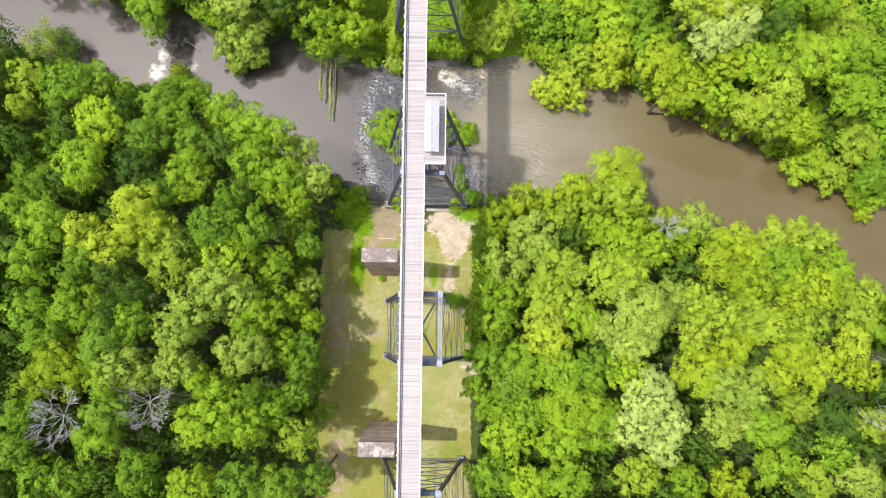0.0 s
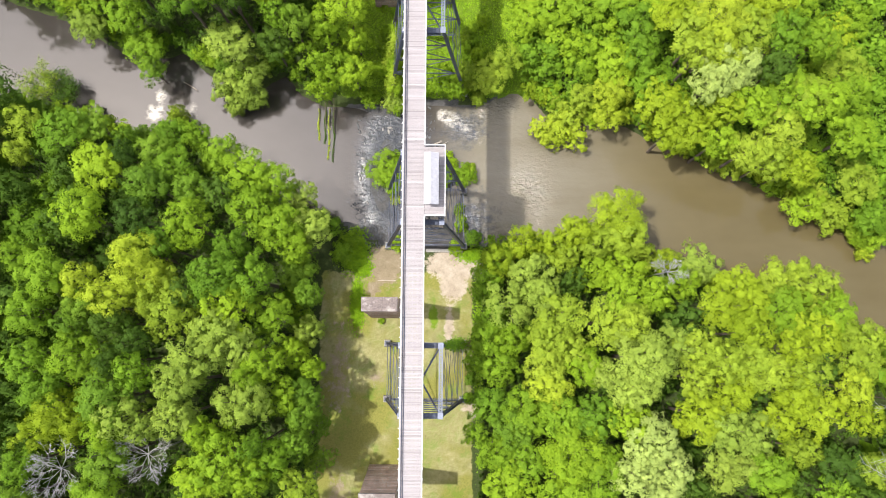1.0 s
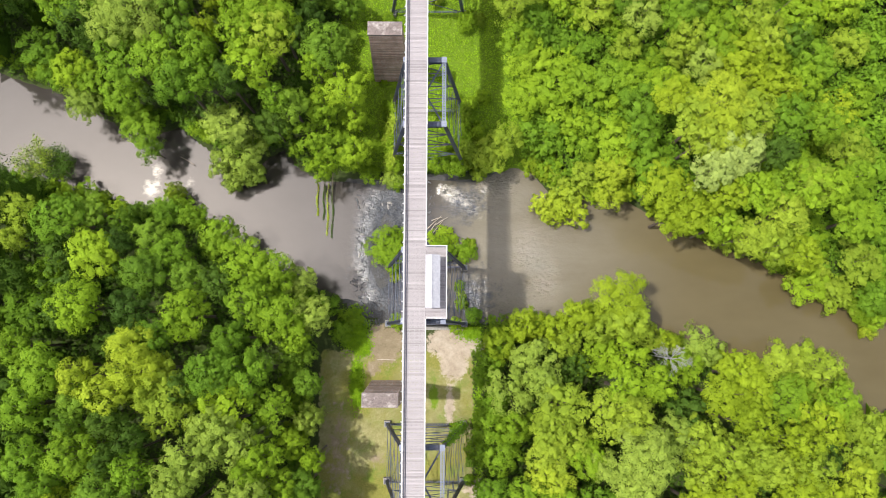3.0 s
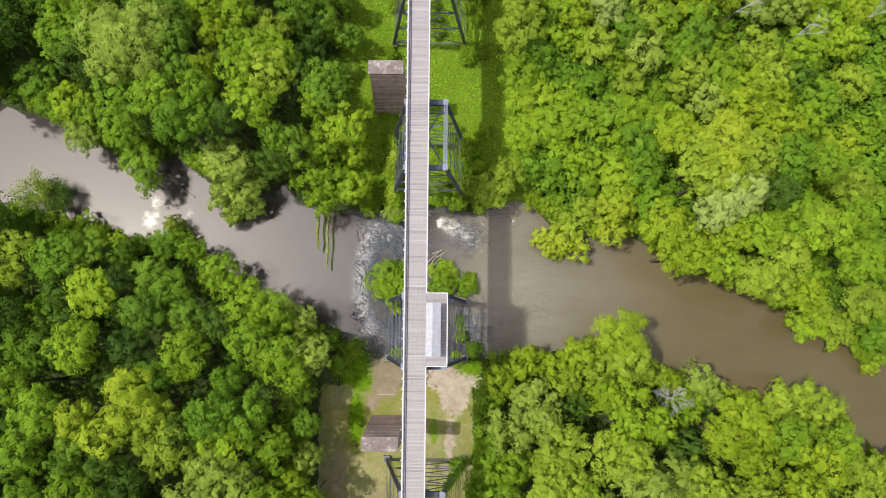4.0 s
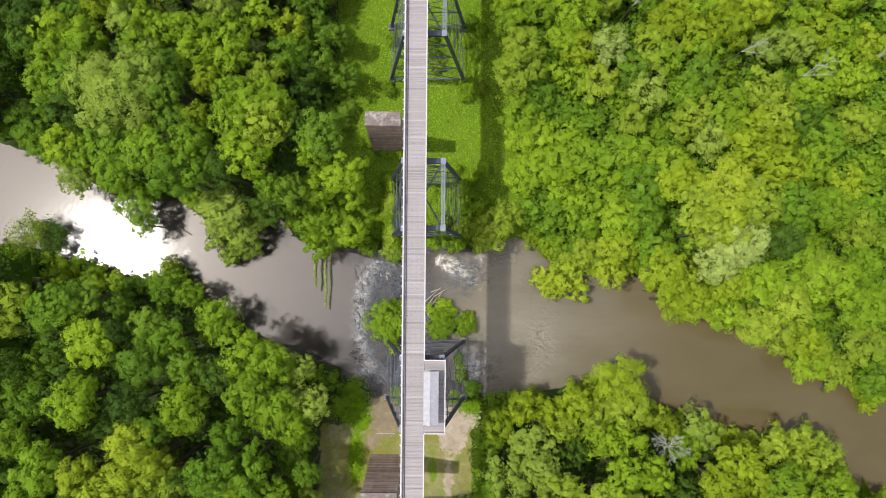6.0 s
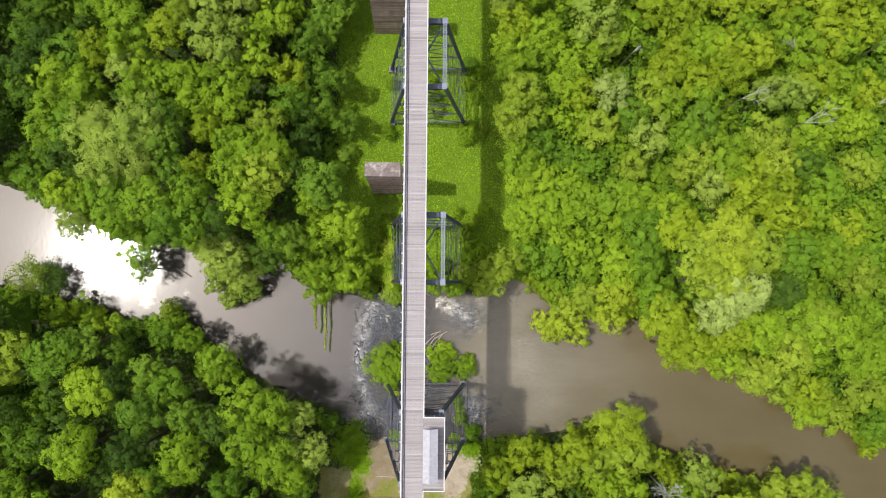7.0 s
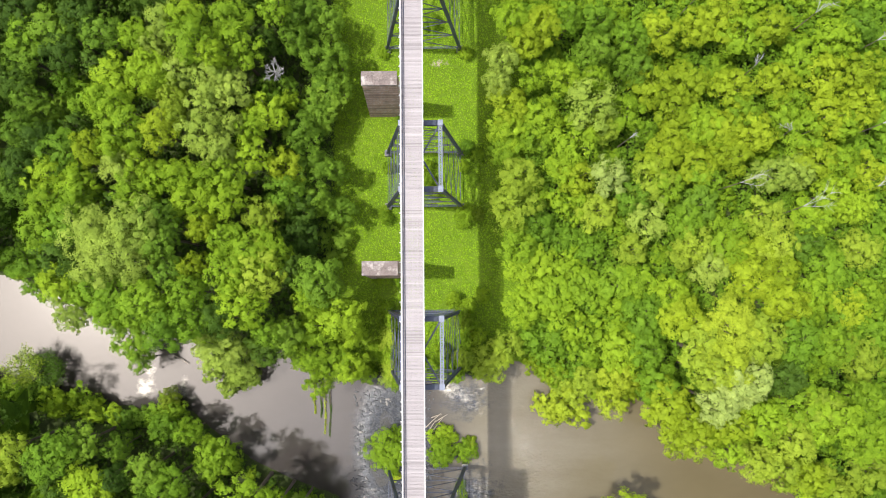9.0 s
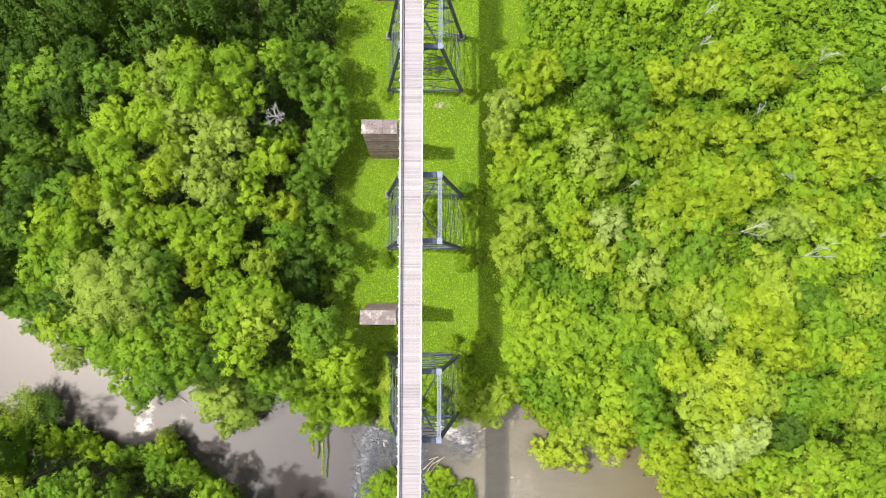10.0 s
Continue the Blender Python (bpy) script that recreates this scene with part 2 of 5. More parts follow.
def water_material():
    """Muddy water: still and brown in the pools, broken and foaming in the riffle."""
    m, nt, b = nodes_of("muddy_river_water")
    at = nt.nodes.new("ShaderNodeAttribute")
    at.attribute_name = "flow"
    sep = nt.nodes.new("ShaderNodeSeparateColor")
    nt.links.new(at.outputs["Color"], sep.inputs[0])
    # tone by x: real mud, plus the west-to-east sky glare put into the colour
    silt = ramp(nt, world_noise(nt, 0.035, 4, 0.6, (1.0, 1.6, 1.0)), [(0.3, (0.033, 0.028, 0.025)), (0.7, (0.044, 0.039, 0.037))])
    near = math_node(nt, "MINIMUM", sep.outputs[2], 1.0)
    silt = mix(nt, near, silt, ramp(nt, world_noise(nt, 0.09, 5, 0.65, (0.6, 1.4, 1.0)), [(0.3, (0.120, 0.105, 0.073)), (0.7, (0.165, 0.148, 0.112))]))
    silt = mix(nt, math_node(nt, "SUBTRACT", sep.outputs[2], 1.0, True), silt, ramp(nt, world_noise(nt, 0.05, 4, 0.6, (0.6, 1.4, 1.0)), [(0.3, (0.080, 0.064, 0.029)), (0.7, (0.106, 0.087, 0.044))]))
    grey = ramp(nt, world_noise(nt, 1.7, 6, 0.78, (0.5, 1.4, 1.0), 0.7), [(0.40, (0.010, 0.013, 0.019)), (0.55, (0.038, 0.044, 0.057)), (0.74, (0.145, 0.155, 0.178))])
    broken = math_node(nt, "ADD", sep.outputs[0], math_node(nt, "MULTIPLY", math_node(nt, "SUBTRACT", world_noise(nt, 0.45, 5, 0.7), 0.5), 1.1))
    col = mix(nt, ramp(nt, broken, [(0.22, (0, 0, 0)), (0.6, (1, 1, 1))]), silt, grey)
    curl = ramp(nt, world_noise(nt, 0.8, 8, 0.78, (0.6, 1.0, 1.0)), [(0.36, (0, 0, 0)), (0.68, (1, 1, 1))])
    spray = math_node(nt, "MULTIPLY", sep.outputs[1], math_node(nt, "MULTIPLY", curl, 1.6))
    col = mix(nt, ramp(nt, spray, [(0.2, (0, 0, 0)), (1.3, (1, 1, 1))]), col, (0.52, 0.49, 0.43))
    nt.links.new(col, b.inputs["Base Color"])
    rough = math_node(nt, "ADD", 0.068, math_node(nt, "MULTIPLY", sep.outputs[0], 0.30))
    nt.links.new(rough, b.inputs["Roughness"])
    b.inputs["IOR"].default_value = 1.5
    nt.links.new(math_node(nt, "SUBTRACT", 1.0, math_node(nt, "MAXIMUM", math_node(nt, "MULTIPLY", near, math_node(nt, "SUBTRACT", 0.72, math_node(nt, "MULTIPLY", at.outputs["Alpha"], 0.4))), math_node(nt, "MULTIPLY", sep.outputs[0], 0.8))), b.inputs["Specular IOR Level"])
    b.inputs["Coat Weight"].default_value = 0.012
    b.inputs["Coat Roughness"].default_value = 0.32
    b.inputs["Coat IOR"].default_value = 1.33
    ripple = math_node(nt, "ADD", math_node(nt, "MULTIPLY", world_noise(nt, 1.3, 3, 0.5, (1.0, 0.6, 1.0)), 0.10),
                       math_node(nt, "MULTIPLY", math_node(nt, "MULTIPLY", world_noise(nt, 1.1, 5, 0.62, (0.8, 1.4, 1.0), 1.1), at.outputs["Alpha"]), 5.5))
    bump(nt, b, ripple, 0.32, 0.14)
    nt.links.new(math_node(nt, "ADD", 0.30, math_node(nt, "MULTIPLY", at.outputs["Alpha"], 0.6)), b.inputs["Normal"].links[0].from_node.inputs["Strength"])
    return m


PLANK, BRICK, GROUND, WATER = plank_material(), brick_material(), ground_material(), water_material()


# ---- mesh helpers ----
def link_mesh(name, bm, material, parent=None, label=""):
    me = bpy.data.meshes.new(name)
    bm.to_mesh(me)
    bm.free()
    me.materials.append(material)
    ob = new(name, me)
    if parent is not None:
        ob.parent = parent
    return tagged(ob, label)


def part(name, bm, material, parent, label=""):
    return link_mesh(name, bm, material, parent, label)


def thing(name, place, label, category, group="", kind=""):
    ob = new(name)
    ob.location = place
    ob.empty_display_size = 0.2
    return tagged(ob, label, category, group, kind)


def box(bm, lo, hi, bevel=0.0):
    vs = [bm.verts.new((x, y, z)) for z in (lo[2], hi[2]) for y in (lo[1], hi[1]) for x in (lo[0], hi[0])]
    fs = [bm.faces.new([vs[i] for i in q]) for q in ((0, 2, 3, 1), (4, 5, 7, 6), (0, 1, 5, 4), (1, 3, 7, 5), (3, 2, 6, 7), (2, 0, 4, 6))]
    if bevel:
        es = list({e for f in fs for e in f.edges})
        bmesh.ops.bevel(bm, geom=es, offset=bevel, segments=1, affect="EDGES", profile=0.5)
    return bm


def slab(lo, hi, bevel=0.0):
    return box(bmesh.new(), lo, hi, bevel)


def beam(bm, a, b, w, h, up=(0, 0, 1)):
    """A straight bar from a to b, w across and h deep."""
    a, b = Vector(a), Vector(b)
    d = (b - a).normalized()
    side = d.cross(Vector(up))
    if side.length < 1e-4:
        side = d.cross(Vector((0, 1, 0)))
    side.normalize()
    top = side.cross(d).normalized()
    vs = [bm.verts.new(p + side * sx * w / 2 + top * sz * h / 2) for p in (a, b) for sx, sz in ((-1, -1), (1, -1), (1, 1), (-1, 1))]
    for q in ((0, 1, 2, 3), (7, 6, 5, 4), (0, 4, 5, 1), (1, 5, 6, 2), (2, 6, 7, 3), (3, 7, 4, 0)):
        bm.faces.new([vs[i] for i in q])
    return bm


def bar(a, b, w, h, up=(0, 0, 1)):
    return beam(bmesh.new(), a, b, w, h, up)


def tube(bm, points, radii, sides=6):
    """A round tapered limb along some points."""
    rings = []
    for i, (p, r) in enumerate(zip(points, radii)):
        p = Vector(p)
        d = (Vector(points[min(i + 1, len(points) - 1)]) - Vector(points[max(i - 1, 0)])).normalized()
        s = d.orthogonal().normalized()
        t = d.cross(s)
        rings.append([bm.verts.new(p + (s * math.cos(6.2832 * k / sides) + t * math.sin(6.2832 * k / sides)) * r) for k in range(sides)])
    for r0, r1 in zip(rings, rings[1:]):
        for k in range(sides):
            bm.faces.new((r0[k], r0[(k + 1) % sides], r1[(k + 1) % sides], r1[k]))
    bm.faces.new(rings[-1])
    return bm


# ---- the valley ----
NORTH_BANK = [(-140, 104), (-84, 79.5), (-76, 77), (-67, 72.5), (-61, 69), (-54, 68), (-49, 69.5), (-44, 65), (-38, 61.8), (-33, 61.5), (-30.5, 63.5), (-27.8, 65), (-25, 61), (-20, 58.4), (-10, 58.5), (0, 59), (11, 58.5), (19, 61.5), (23, 60), (26, 56.4),
              (31, 55.8), (37, 56), (42, 54.5), (48, 51), (55, 48), (60, 45.5), (65, 43.6), (70, 41.6), (75, 38.6), (82, 36.4), (86, 32.4), (89.5, 29.6), (95, 31), (140, 18)]
SOUTH_BANK = [(-140, 66), (-84, 58), (-76, 57.6), (-70, 55.4), (-62, 53.4), (-56, 52.2), (-52, 52.2), (-49, 53.6), (-45, 51.2), (-42, 48.4), (-33, 41.6), (-26, 38.2), (-18, 35.2), (-11, 31), (-5, 29.3), (12, 29.6), (21, 29.4), (30, 31.4), (38, 33), (46, 27.5), (54, 25.2), (62, 22), (68, 21.8),
              (76, 19.2), (86, 12), (140, -8)]


def along(bank, x):
    xs, ys = zip(*bank)
    return np.interp(x, xs, ys)


def off_river(x, y):
    """Metres from the water's edge, negative in the river."""
    return np.maximum(y - along(NORTH_BANK, x), along(SOUTH_BANK, x) - y) * 0.88


def smooth(v):
    v = np.clip(v, 0, 1)
    return v * v * (3 - 2 * v)


def bulge(x, y, cx, cy, rx, ry):
    return np.exp(-((x - cx) / rx) ** 2 - ((y - cy) / ry) ** 2)


def ground_height(x, y):
    x, y = np.asarray(x, float), np.asarray(y, float)
    d = off_river(x, y)
    terrace = 2.0 + 2.0 * smooth((y - 50) / 12)
    z = np.where(d > 0, terrace * smooth((d + 0.6) / 6.5), -1.3 * smooth(-d / 4))
    z = z + 0.18 * np.sin(x * 0.31 + 1.3) * np.sin(y * 0.27) * smooth(d / 6) * (np.abs(x) < 200)
    z = np.where(d < 0, z + 2.0 * bulge(x, y, -6, 42.5, 4.0, 3.2) + 2.0 * bulge(x, y, 5.5, 43.5, 4.5, 3.0) + 1.35 * bulge(x, y, -7, 50, 5.0, 8.0) + 1.2 * bulge(x, y, -8, 36, 5.0, 6.0) + 2.3 * bulge(x, y, 3.2, 31.0, 5.0, 2.4), z)
    return z


def graded(inner, step, far):
    v = list(np.arange(inner[0], inner[1] + step, step))
    g, lo, hi = step, v[0], v[-1]
    while hi < far:
        g *= 1.5
        lo, hi = lo - g, hi + g
        v = [lo] + v + [hi]
    return np.array(v)


def sheet(name, xs, ys, height, material, attribute, cover):
    gx, gy = np.meshgrid(xs, ys)
    x, y = gx.ravel(), gy.ravel()
    z = height(x, y)
    n, rows = len(xs), len(ys)
    i = (np.arange(rows - 1)[:, None] * n + np.arange(n - 1)[None, :]).ravel()
    me = bpy.data.meshes.new(name)
    me.from_pydata(np.stack([x, y, z], 1).tolist(), [], np.stack([i, i + 1, i + n + 1, i + n], 1).tolist())
    col = me.color_attributes.new(attribute, "FLOAT_COLOR", "POINT")
    rgba = cover(x, y)
    col.data.foreach_set("color", rgba.ravel())
    me.polygons.foreach_set("use_smooth", np.ones(len(me.polygons), bool))
    me.materials.append(material)
    return new(name, me)


def inside(v, lo, hi, soft):
    return smooth((v - lo) / soft + 0.5) * smooth((hi - v) / soft + 0.5)


def cover_plan(x, y):
    d = off_river(x, y)
    sand = np.maximum.reduce([1.3 * bulge(x, y, 7.4, 25.6, 6.4, 3.2), 1.1 * bulge(x, y, 6.6, 21.2, 3.0, 3.4), 0.85 * bulge(x, y, 6.0, 13.0, 1.3, 5.5), 0.8 * bulge(x, y, 11, -2.5, 3.0, 2.5), 0.60 * bulge(x, y, 4.0, 120.2, 3.4, 1.2)])
    dirt = np.maximum.reduce([0.95 * bulge(x, y, -7.0, 25.2, 4.8, 5.0), 0.9 * bulge(x, y, -9.0, 20.6, 1.8, 2.0), 0.56 * bulge(x, y, -16, 5, 4.2, 16.0), 0.56 * bulge(x, y, -15.5, -22, 4.0, 12.0), 0.55 * bulge(x, y, -8, 3, 3.0, 3.0)])
    sand = np.where(sand > 0.5, sand, np.where(dirt > 0.2, -dirt, sand))
    lawn = inside(x, -19.5, 10.5, 2.5) * inside(y, -300, 24, 3)
    weeds = inside(x, -16.5, 24, 3.0) * inside(y, 60, 400, 3) + 1.0 * bulge(x, y, -13.0, 28, 2.4, 3.0) + 0.9 * bulge(x, y, -11.3, 24.6, 1.4, 1.2) + 0.72 * bulge(x, y, 2.9, 15.2, 1.5, 3.6) + 0.8 * bulge(x, y, -12.5, 18, 1.6, 6) + 0.9 * bulge(x, y, 10.5, 27, 2.5, 1.5)
    rock = np.maximum.reduce([1.2 * (d < 0.3) * (np.abs(x) < 16), 1.3 * bulge(x, y, 3.2, 31.0, 5.0, 2.6)])
    return np.stack([sand, lawn, np.clip(weeds, 0, 1), rock], 1)


def flow_plan(x, y):
    riffle = np.clip(1.5 * bulge(x, y, -5.5, 44, 6.5, 14), 0, 1)
    riffle = np.maximum(riffle, 0.6 * bulge(x, y, 10, 35, 6, 6))
    run, across = (x - 4) * 0.85 - (y - 57) * 0.5, (x - 4) * 0.5 + (y - 57) * 0.85
    jet = smooth((run + 1.5) / 2.0) * np.exp(-np.clip(run, 0, None) / 7.5) * np.exp(-(across / (1.1 + 0.2 * np.clip(run, 0, None))) ** 2)
    # x below -40: foam flecks, with the pool's sun glitter painted in white
    foam_glitter = np.maximum.reduce([1.0 * jet, 0.30 * bulge(x, y, -9.5, 35.0, 3.5, 3.5), 0.20 * bulge(x, y, -6, 50, 5, 6), 1.25 * bulge(x, y, -53.8, 60.2, 1.0, 1.3), 1.3 * bulge(x, y, -54.6, 56.6, 1.9, 1.7), 0.75 * bulge(x, y, -47.0, 56.5, 1.0, 2.4)])
    riffle = np.maximum(riffle, 0.55 * bulge(x, y, 9, 54, 6, 5))
    # muddier eastward; also sets the painted loss of sky glare by x
    mud_glare = smooth((x + 1) / 14) + smooth((x - 22) / 34)
    chop = np.clip(np.maximum.reduce([0.55 * riffle, foam_glitter * (x > -40), 0.9 * bulge(x, y, 15.5, 59, 5, 5), 0.95 * bulge(x, y, 16, 33, 8, 6), 0.75 * bulge(x, y, 22, 39, 8, 9), 0.45 * bulge(x, y, 22, 46, 12, 12)]), 0, 1)
    return np.stack([riffle, foam_glitter, mud_glare, chop], 1)


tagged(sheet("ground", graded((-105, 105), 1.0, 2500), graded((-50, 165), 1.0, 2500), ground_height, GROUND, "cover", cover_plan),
       "valley floor of lawn, weeds, sand and woodland soil", "ground", kind="structure")
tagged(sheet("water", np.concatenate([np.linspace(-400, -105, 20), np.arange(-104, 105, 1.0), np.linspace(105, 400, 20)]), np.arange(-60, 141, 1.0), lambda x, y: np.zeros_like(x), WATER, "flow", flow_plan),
       "muddy brown river with a stony riffle below the bridge", "river", kind="structure")


# ---- viaduct towers, piers, deck ----
DECK_Z = 39.0
TOWERS = [(-31.6, -20.7), (-0.95, 9.85), (29.3, 40.5), (60.85, 71.5), (91.9, 102.4), (122.9, 133.7), (154.0, 164.8)]
TOP_Z, TOP_LEFT, TOP_RIGHT = 35.0, -1.9, 4.35
BATTER = 0.133


def lattice(bm, a, b, w, bay, up, flange=(0.12, 0.22)):
    """A laced strut: two flanges with crossing flat bars between them."""
    a, b = Vector(a), Vector(b)
    d = (b - a).normalized()
    side = d.cross(Vector(up)).normalized()
    for s in (-1, 1):
        beam(bm, a + side * s * (w / 2 - 0.06), b + side * s * (w / 2 - 0.06), flange[0], flange[1], up)
    n = max(2, round((b - a).length / bay))
    for i in range(n):
        p, q = a.lerp(b, i / n), a.lerp(b, (i + 1) / n)
        beam(bm, p - side * w * 0.42, q + side * w * 0.42, 0.09, 0.03, up)
        beam(bm, p + side * w * 0.42, q - side * w * 0.42, 0.09, 0.026, up)
    return bm


def build_tower(y0, y1):
    foot = {}
    base = float(min(ground_height(x, y) for x in (-6, 9) for y in (y0, y1)))
    tower = thing("viaduct_tower", (0, y0, base), "blue-grey braced steel trestle tower under the footbridge", "bridge tower", "viaduct towers")
    tower_inv = Matrix.Translation(-Vector((0, y0, base)))

    def put(name, bm, material=STEEL, label=""):
        bm.transform(tower_inv)
        return part(name, bm, material, tower, label)

    def leg_x(side, z):
        return TOP_LEFT - BATTER * (TOP_Z - z) if side < 0 else TOP_RIGHT + BATTER * (TOP_Z - z)

    feet_z = {}
    for y in (y0, y1):
        for s in (-1, 1):
            gx = leg_x(s, 3.5)
            feet_z[(s, y)] = max(0.6, float(ground_height(gx, y))) + 1.0
    low = max(feet_z.values())
    for (s, y), fz in feet_z.items():
        gx = leg_x(s, fz)
        foot[(s, y)] = (gx, y, fz)
        bm = bmesh.new()
        top = Vector((leg_x(s, TOP_Z), y, TOP_Z))
        bot = Vector((gx, y, fz))
        beam(bm, bot + Vector((0, 0.2, 0)), top + Vector((0, 0.2, 0)), 0.5, 0.10, (0, 1, 0))
        beam(bm, bot - Vector((0, 0.2, 0)), top - Vector((0, 0.2, 0)), 0.5, 0.10, (0, 1, 0))
        n = 28
        for i in range(n):
            p, q = bot.lerp(top, i / n), bot.lerp(top, (i + 1) / n)
            for e in (-0.22, 0.22):
                beam(bm, p + Vector((e, -0.2, 0)), q + Vector((e, 0.2, 0)), 0.03, 0.10, (1, 0, 0))
        put("leg", bm)
        put("foot_plate", slab((gx - 0.5, y - 0.45, fz - 0.02), (gx + 0.5, y + 0.45, fz + 0.10), 0.02), STEEL)
        put("gusset", slab((top.x - 0.42, y - 0.48, TOP_Z + 0.02), (top.x + 0.42, y + 0.48, TOP_Z + 0.10), 0.01), STEEL_LIGHT, "pale weathered gusset plate")
    levels = [low + 0.4 + (TOP_Z - 0.5 - low - 0.4) * f for f in (0.0, 0.28, 0.54, 0.78, 1.0)]
    for y in (y0, y1):
        out = -1 if y == y0 else 1
        bm = bmesh.new()
        box(bm, (TOP_LEFT + 0.3, y - 0.42, TOP_Z - 0.06), (TOP_RIGHT - 0.3, y + 0.42, TOP_Z + 0.0))
        box(bm, (TOP_LEFT + 0.2, y - 0.05, TOP_Z - 1.0), (TOP_RIGHT - 0.2, y + 0.05, TOP_Z - 0.06))
        box(bm, (TOP_LEFT + 0.3, y - 0.36, TOP_Z - 1.06), (TOP_RIGHT - 0.3, y + 0.36, TOP_Z - 1.0))
        put("cap_girder", bm)
        for x in (-1.15, 1.15):
            put("bearing", slab((x - 0.28, y - 0.32, TOP_Z + 0.10), (x + 0.28, y + 0.32, TOP_Z + 1.02), 0.03), STEEL_DARK)
        for za in levels[:-1]:
            put("strut", lattice(bmesh.new(), (leg_x(-1, za), y, za), (leg_x(1, za), y, za), 0.42, 0.55, (0, 1, 0) if za > levels[0] else (0, 0, 1), (0.08, 0.10)))
        for za, zb in zip(levels, levels[1:]):
            put("brace", bar((leg_x(-1, za), y + 0.09, za), (leg_x(1, zb), y + 0.09, zb), 0.16, 0.10, (0, 1, 0)))
            put("brace", bar((leg_x(1, za), y - 0.09, za), (leg_x(-1, zb), y - 0.09, zb), 0.16, 0.10, (0, 1, 0)))
    for s in (-1, 1):
        x = TOP_LEFT if s < 0 else TOP_RIGHT
        put("top_strut", lattice(bmesh.new(), (x, y0 + 0.4, TOP_Z - 0.15), (x, y1 - 0.4, TOP_Z - 0.15), 0.62, 0.42, (0, 0, 1)), STEEL_LIGHT if s > 0 else STEEL, "laced grey top strut")
        for za in levels[:-1]:
            put("side_strut", lattice(bmesh.new(), (leg_x(s, za), y0, za), (leg_x(s, za), y1, za), 0.40, 0.6, (1, 0, 0), (0.06, 0.07)))
        for za, zb in zip(levels, levels[1:]):
            for e, (ya, yb) in ((0.1, (y0, y1)), (-0.1, (y1, y0))):
                bm = bmesh.new()
                for w in (-0.13, 0.13):
                    beam(bm, (leg_x(s, za) + e, ya + w, za), (leg_x(s, zb) + e, yb + w, zb), 0.06, 0.06, (1, 0, 0))
                put("side_brace", bm)
    ym, xm = (y0 + y1) / 2, (TOP_LEFT + TOP_RIGHT) / 2
    for a, b, e in (((TOP_LEFT, y0), (TOP_RIGHT, y1), 0.0), ((TOP_RIGHT, y0), (TOP_LEFT, y1), 0.16)):
        put("plan_brace", bar((a[0], a[1], TOP_Z - 0.75 - e), (b[0], b[1], TOP_Z - 0.75 - e), 0.26, 0.13))
    put("plan_gusset", slab((xm - 0.35, ym - 0.35, TOP_Z - 0.83), (xm + 0.35, ym + 0.35, TOP_Z - 0.80)))
    for (s, y), (gx, gy, fz) in foot.items():
        g = float(ground_height(gx, gy))
        bm = bmesh.new()
        lo, hi = 0.80, 0.60
        vs = [bm.verts.new((sx * r, sy * r, z)) for z, r in ((min(g, fz - 1.0) - 1.2 - fz, lo), (-0.02, hi)) for sx, sy in ((-1, -1), (1, -1), (1, 1), (-1, 1))]
        for q in ((3, 2, 1, 0), (4, 5, 6, 7), (0, 1, 5, 4), (1, 2, 6, 5), (2, 3, 7, 6), (3, 0, 4, 7)):
            bm.faces.new([vs[i] for i in q])
        bmesh.ops.bevel(bm, geom=list(bm.edges), offset=0.06, segments=1, affect="EDGES")
        ped = link_mesh("concrete_pedestal", bm, CONCRETE)
        ped.location = (gx, gy, fz)
        tagged(ped, "weathered concrete pedestal under a steel tower leg", "pedestal", "tower pedestals")
    return tower


for ya, yb in TOWERS:
    build_tower(ya, yb)


def build_pier(y0, y1, top):
    """A free-standing brick pier of the older bridge, slightly battered, with a stone cap."""
    x0, x1 = -8.8, -2.9
    g = float(ground_height((x0 + x1) / 2, y0))
    pier = thing("brick_pier", ((x0 + x1) / 2, (y0 + y1) / 2, g), "tall abandoned brick bridge pier with a stone cap, in the grass", "pier", "old brick piers")
    inv = Matrix.Translation((-(x0 + x1) / 2, -(y0 + y1) / 2, -g))
    bm = bmesh.new()
    n = 13
    rings = []
    for i in range(n + 1):
        z = g - 1.0 + (top - 0.5 - g + 1.0) * i / n
        o = 0.68 * (1 - i / n) - 0.08
        ring = []
        for cx, cy, sx, sy in ((x0, y0, -1, -1), (x1, y0, 1, -1), (x1, y1, 1, 1), (x0, y1, -1, 1)):
            ring.append(bm.verts.new((cx + sx * o + random.uniform(-0.03, 0.03), cy + sy * o + random.uniform(-0.03, 0.03), z)))
        rings.append(ring)
    for r0, r1 in zip(rings, rings[1:]):
        for k in range(4):
            bm.faces.new((r0[k], r0[(k + 1) % 4], r1[(k + 1) % 4], r1[k]))
    bm.faces.new(rings[-1])
    bm.transform(inv)
    part("shaft", bm, BRICK, pier, "brown brick shaft with weathered courses")
    cuts = [x0 - 0.05, x0 + 1.9, x0 + 3.5, x1 + 0.05]
    for a, b in zip(cuts, cuts[1:]):
        bm = slab((a + 0.003, y0 - 0.05, top - 0.5 + random.uniform(0, 0.02)), (b - 0.003, y1 + 0.05, top + random.uniform(-0.012, 0.012)), 0.02)
        bm.transform(inv)
        part("capstone", bm, CAPSTONE, pier, "pinkish pitted capstone")
    return pier


for ya, yb, top in ((-47.6, -45.3, 28.0), (-16.4, -14.1, 28.0), (15.35, 17.65, 28.6), (78.4, 80.7, 27.9), (110.15, 112.45, 28.0), (141.6, 143.9, 28.0)):
    build_pier(ya, yb, top)

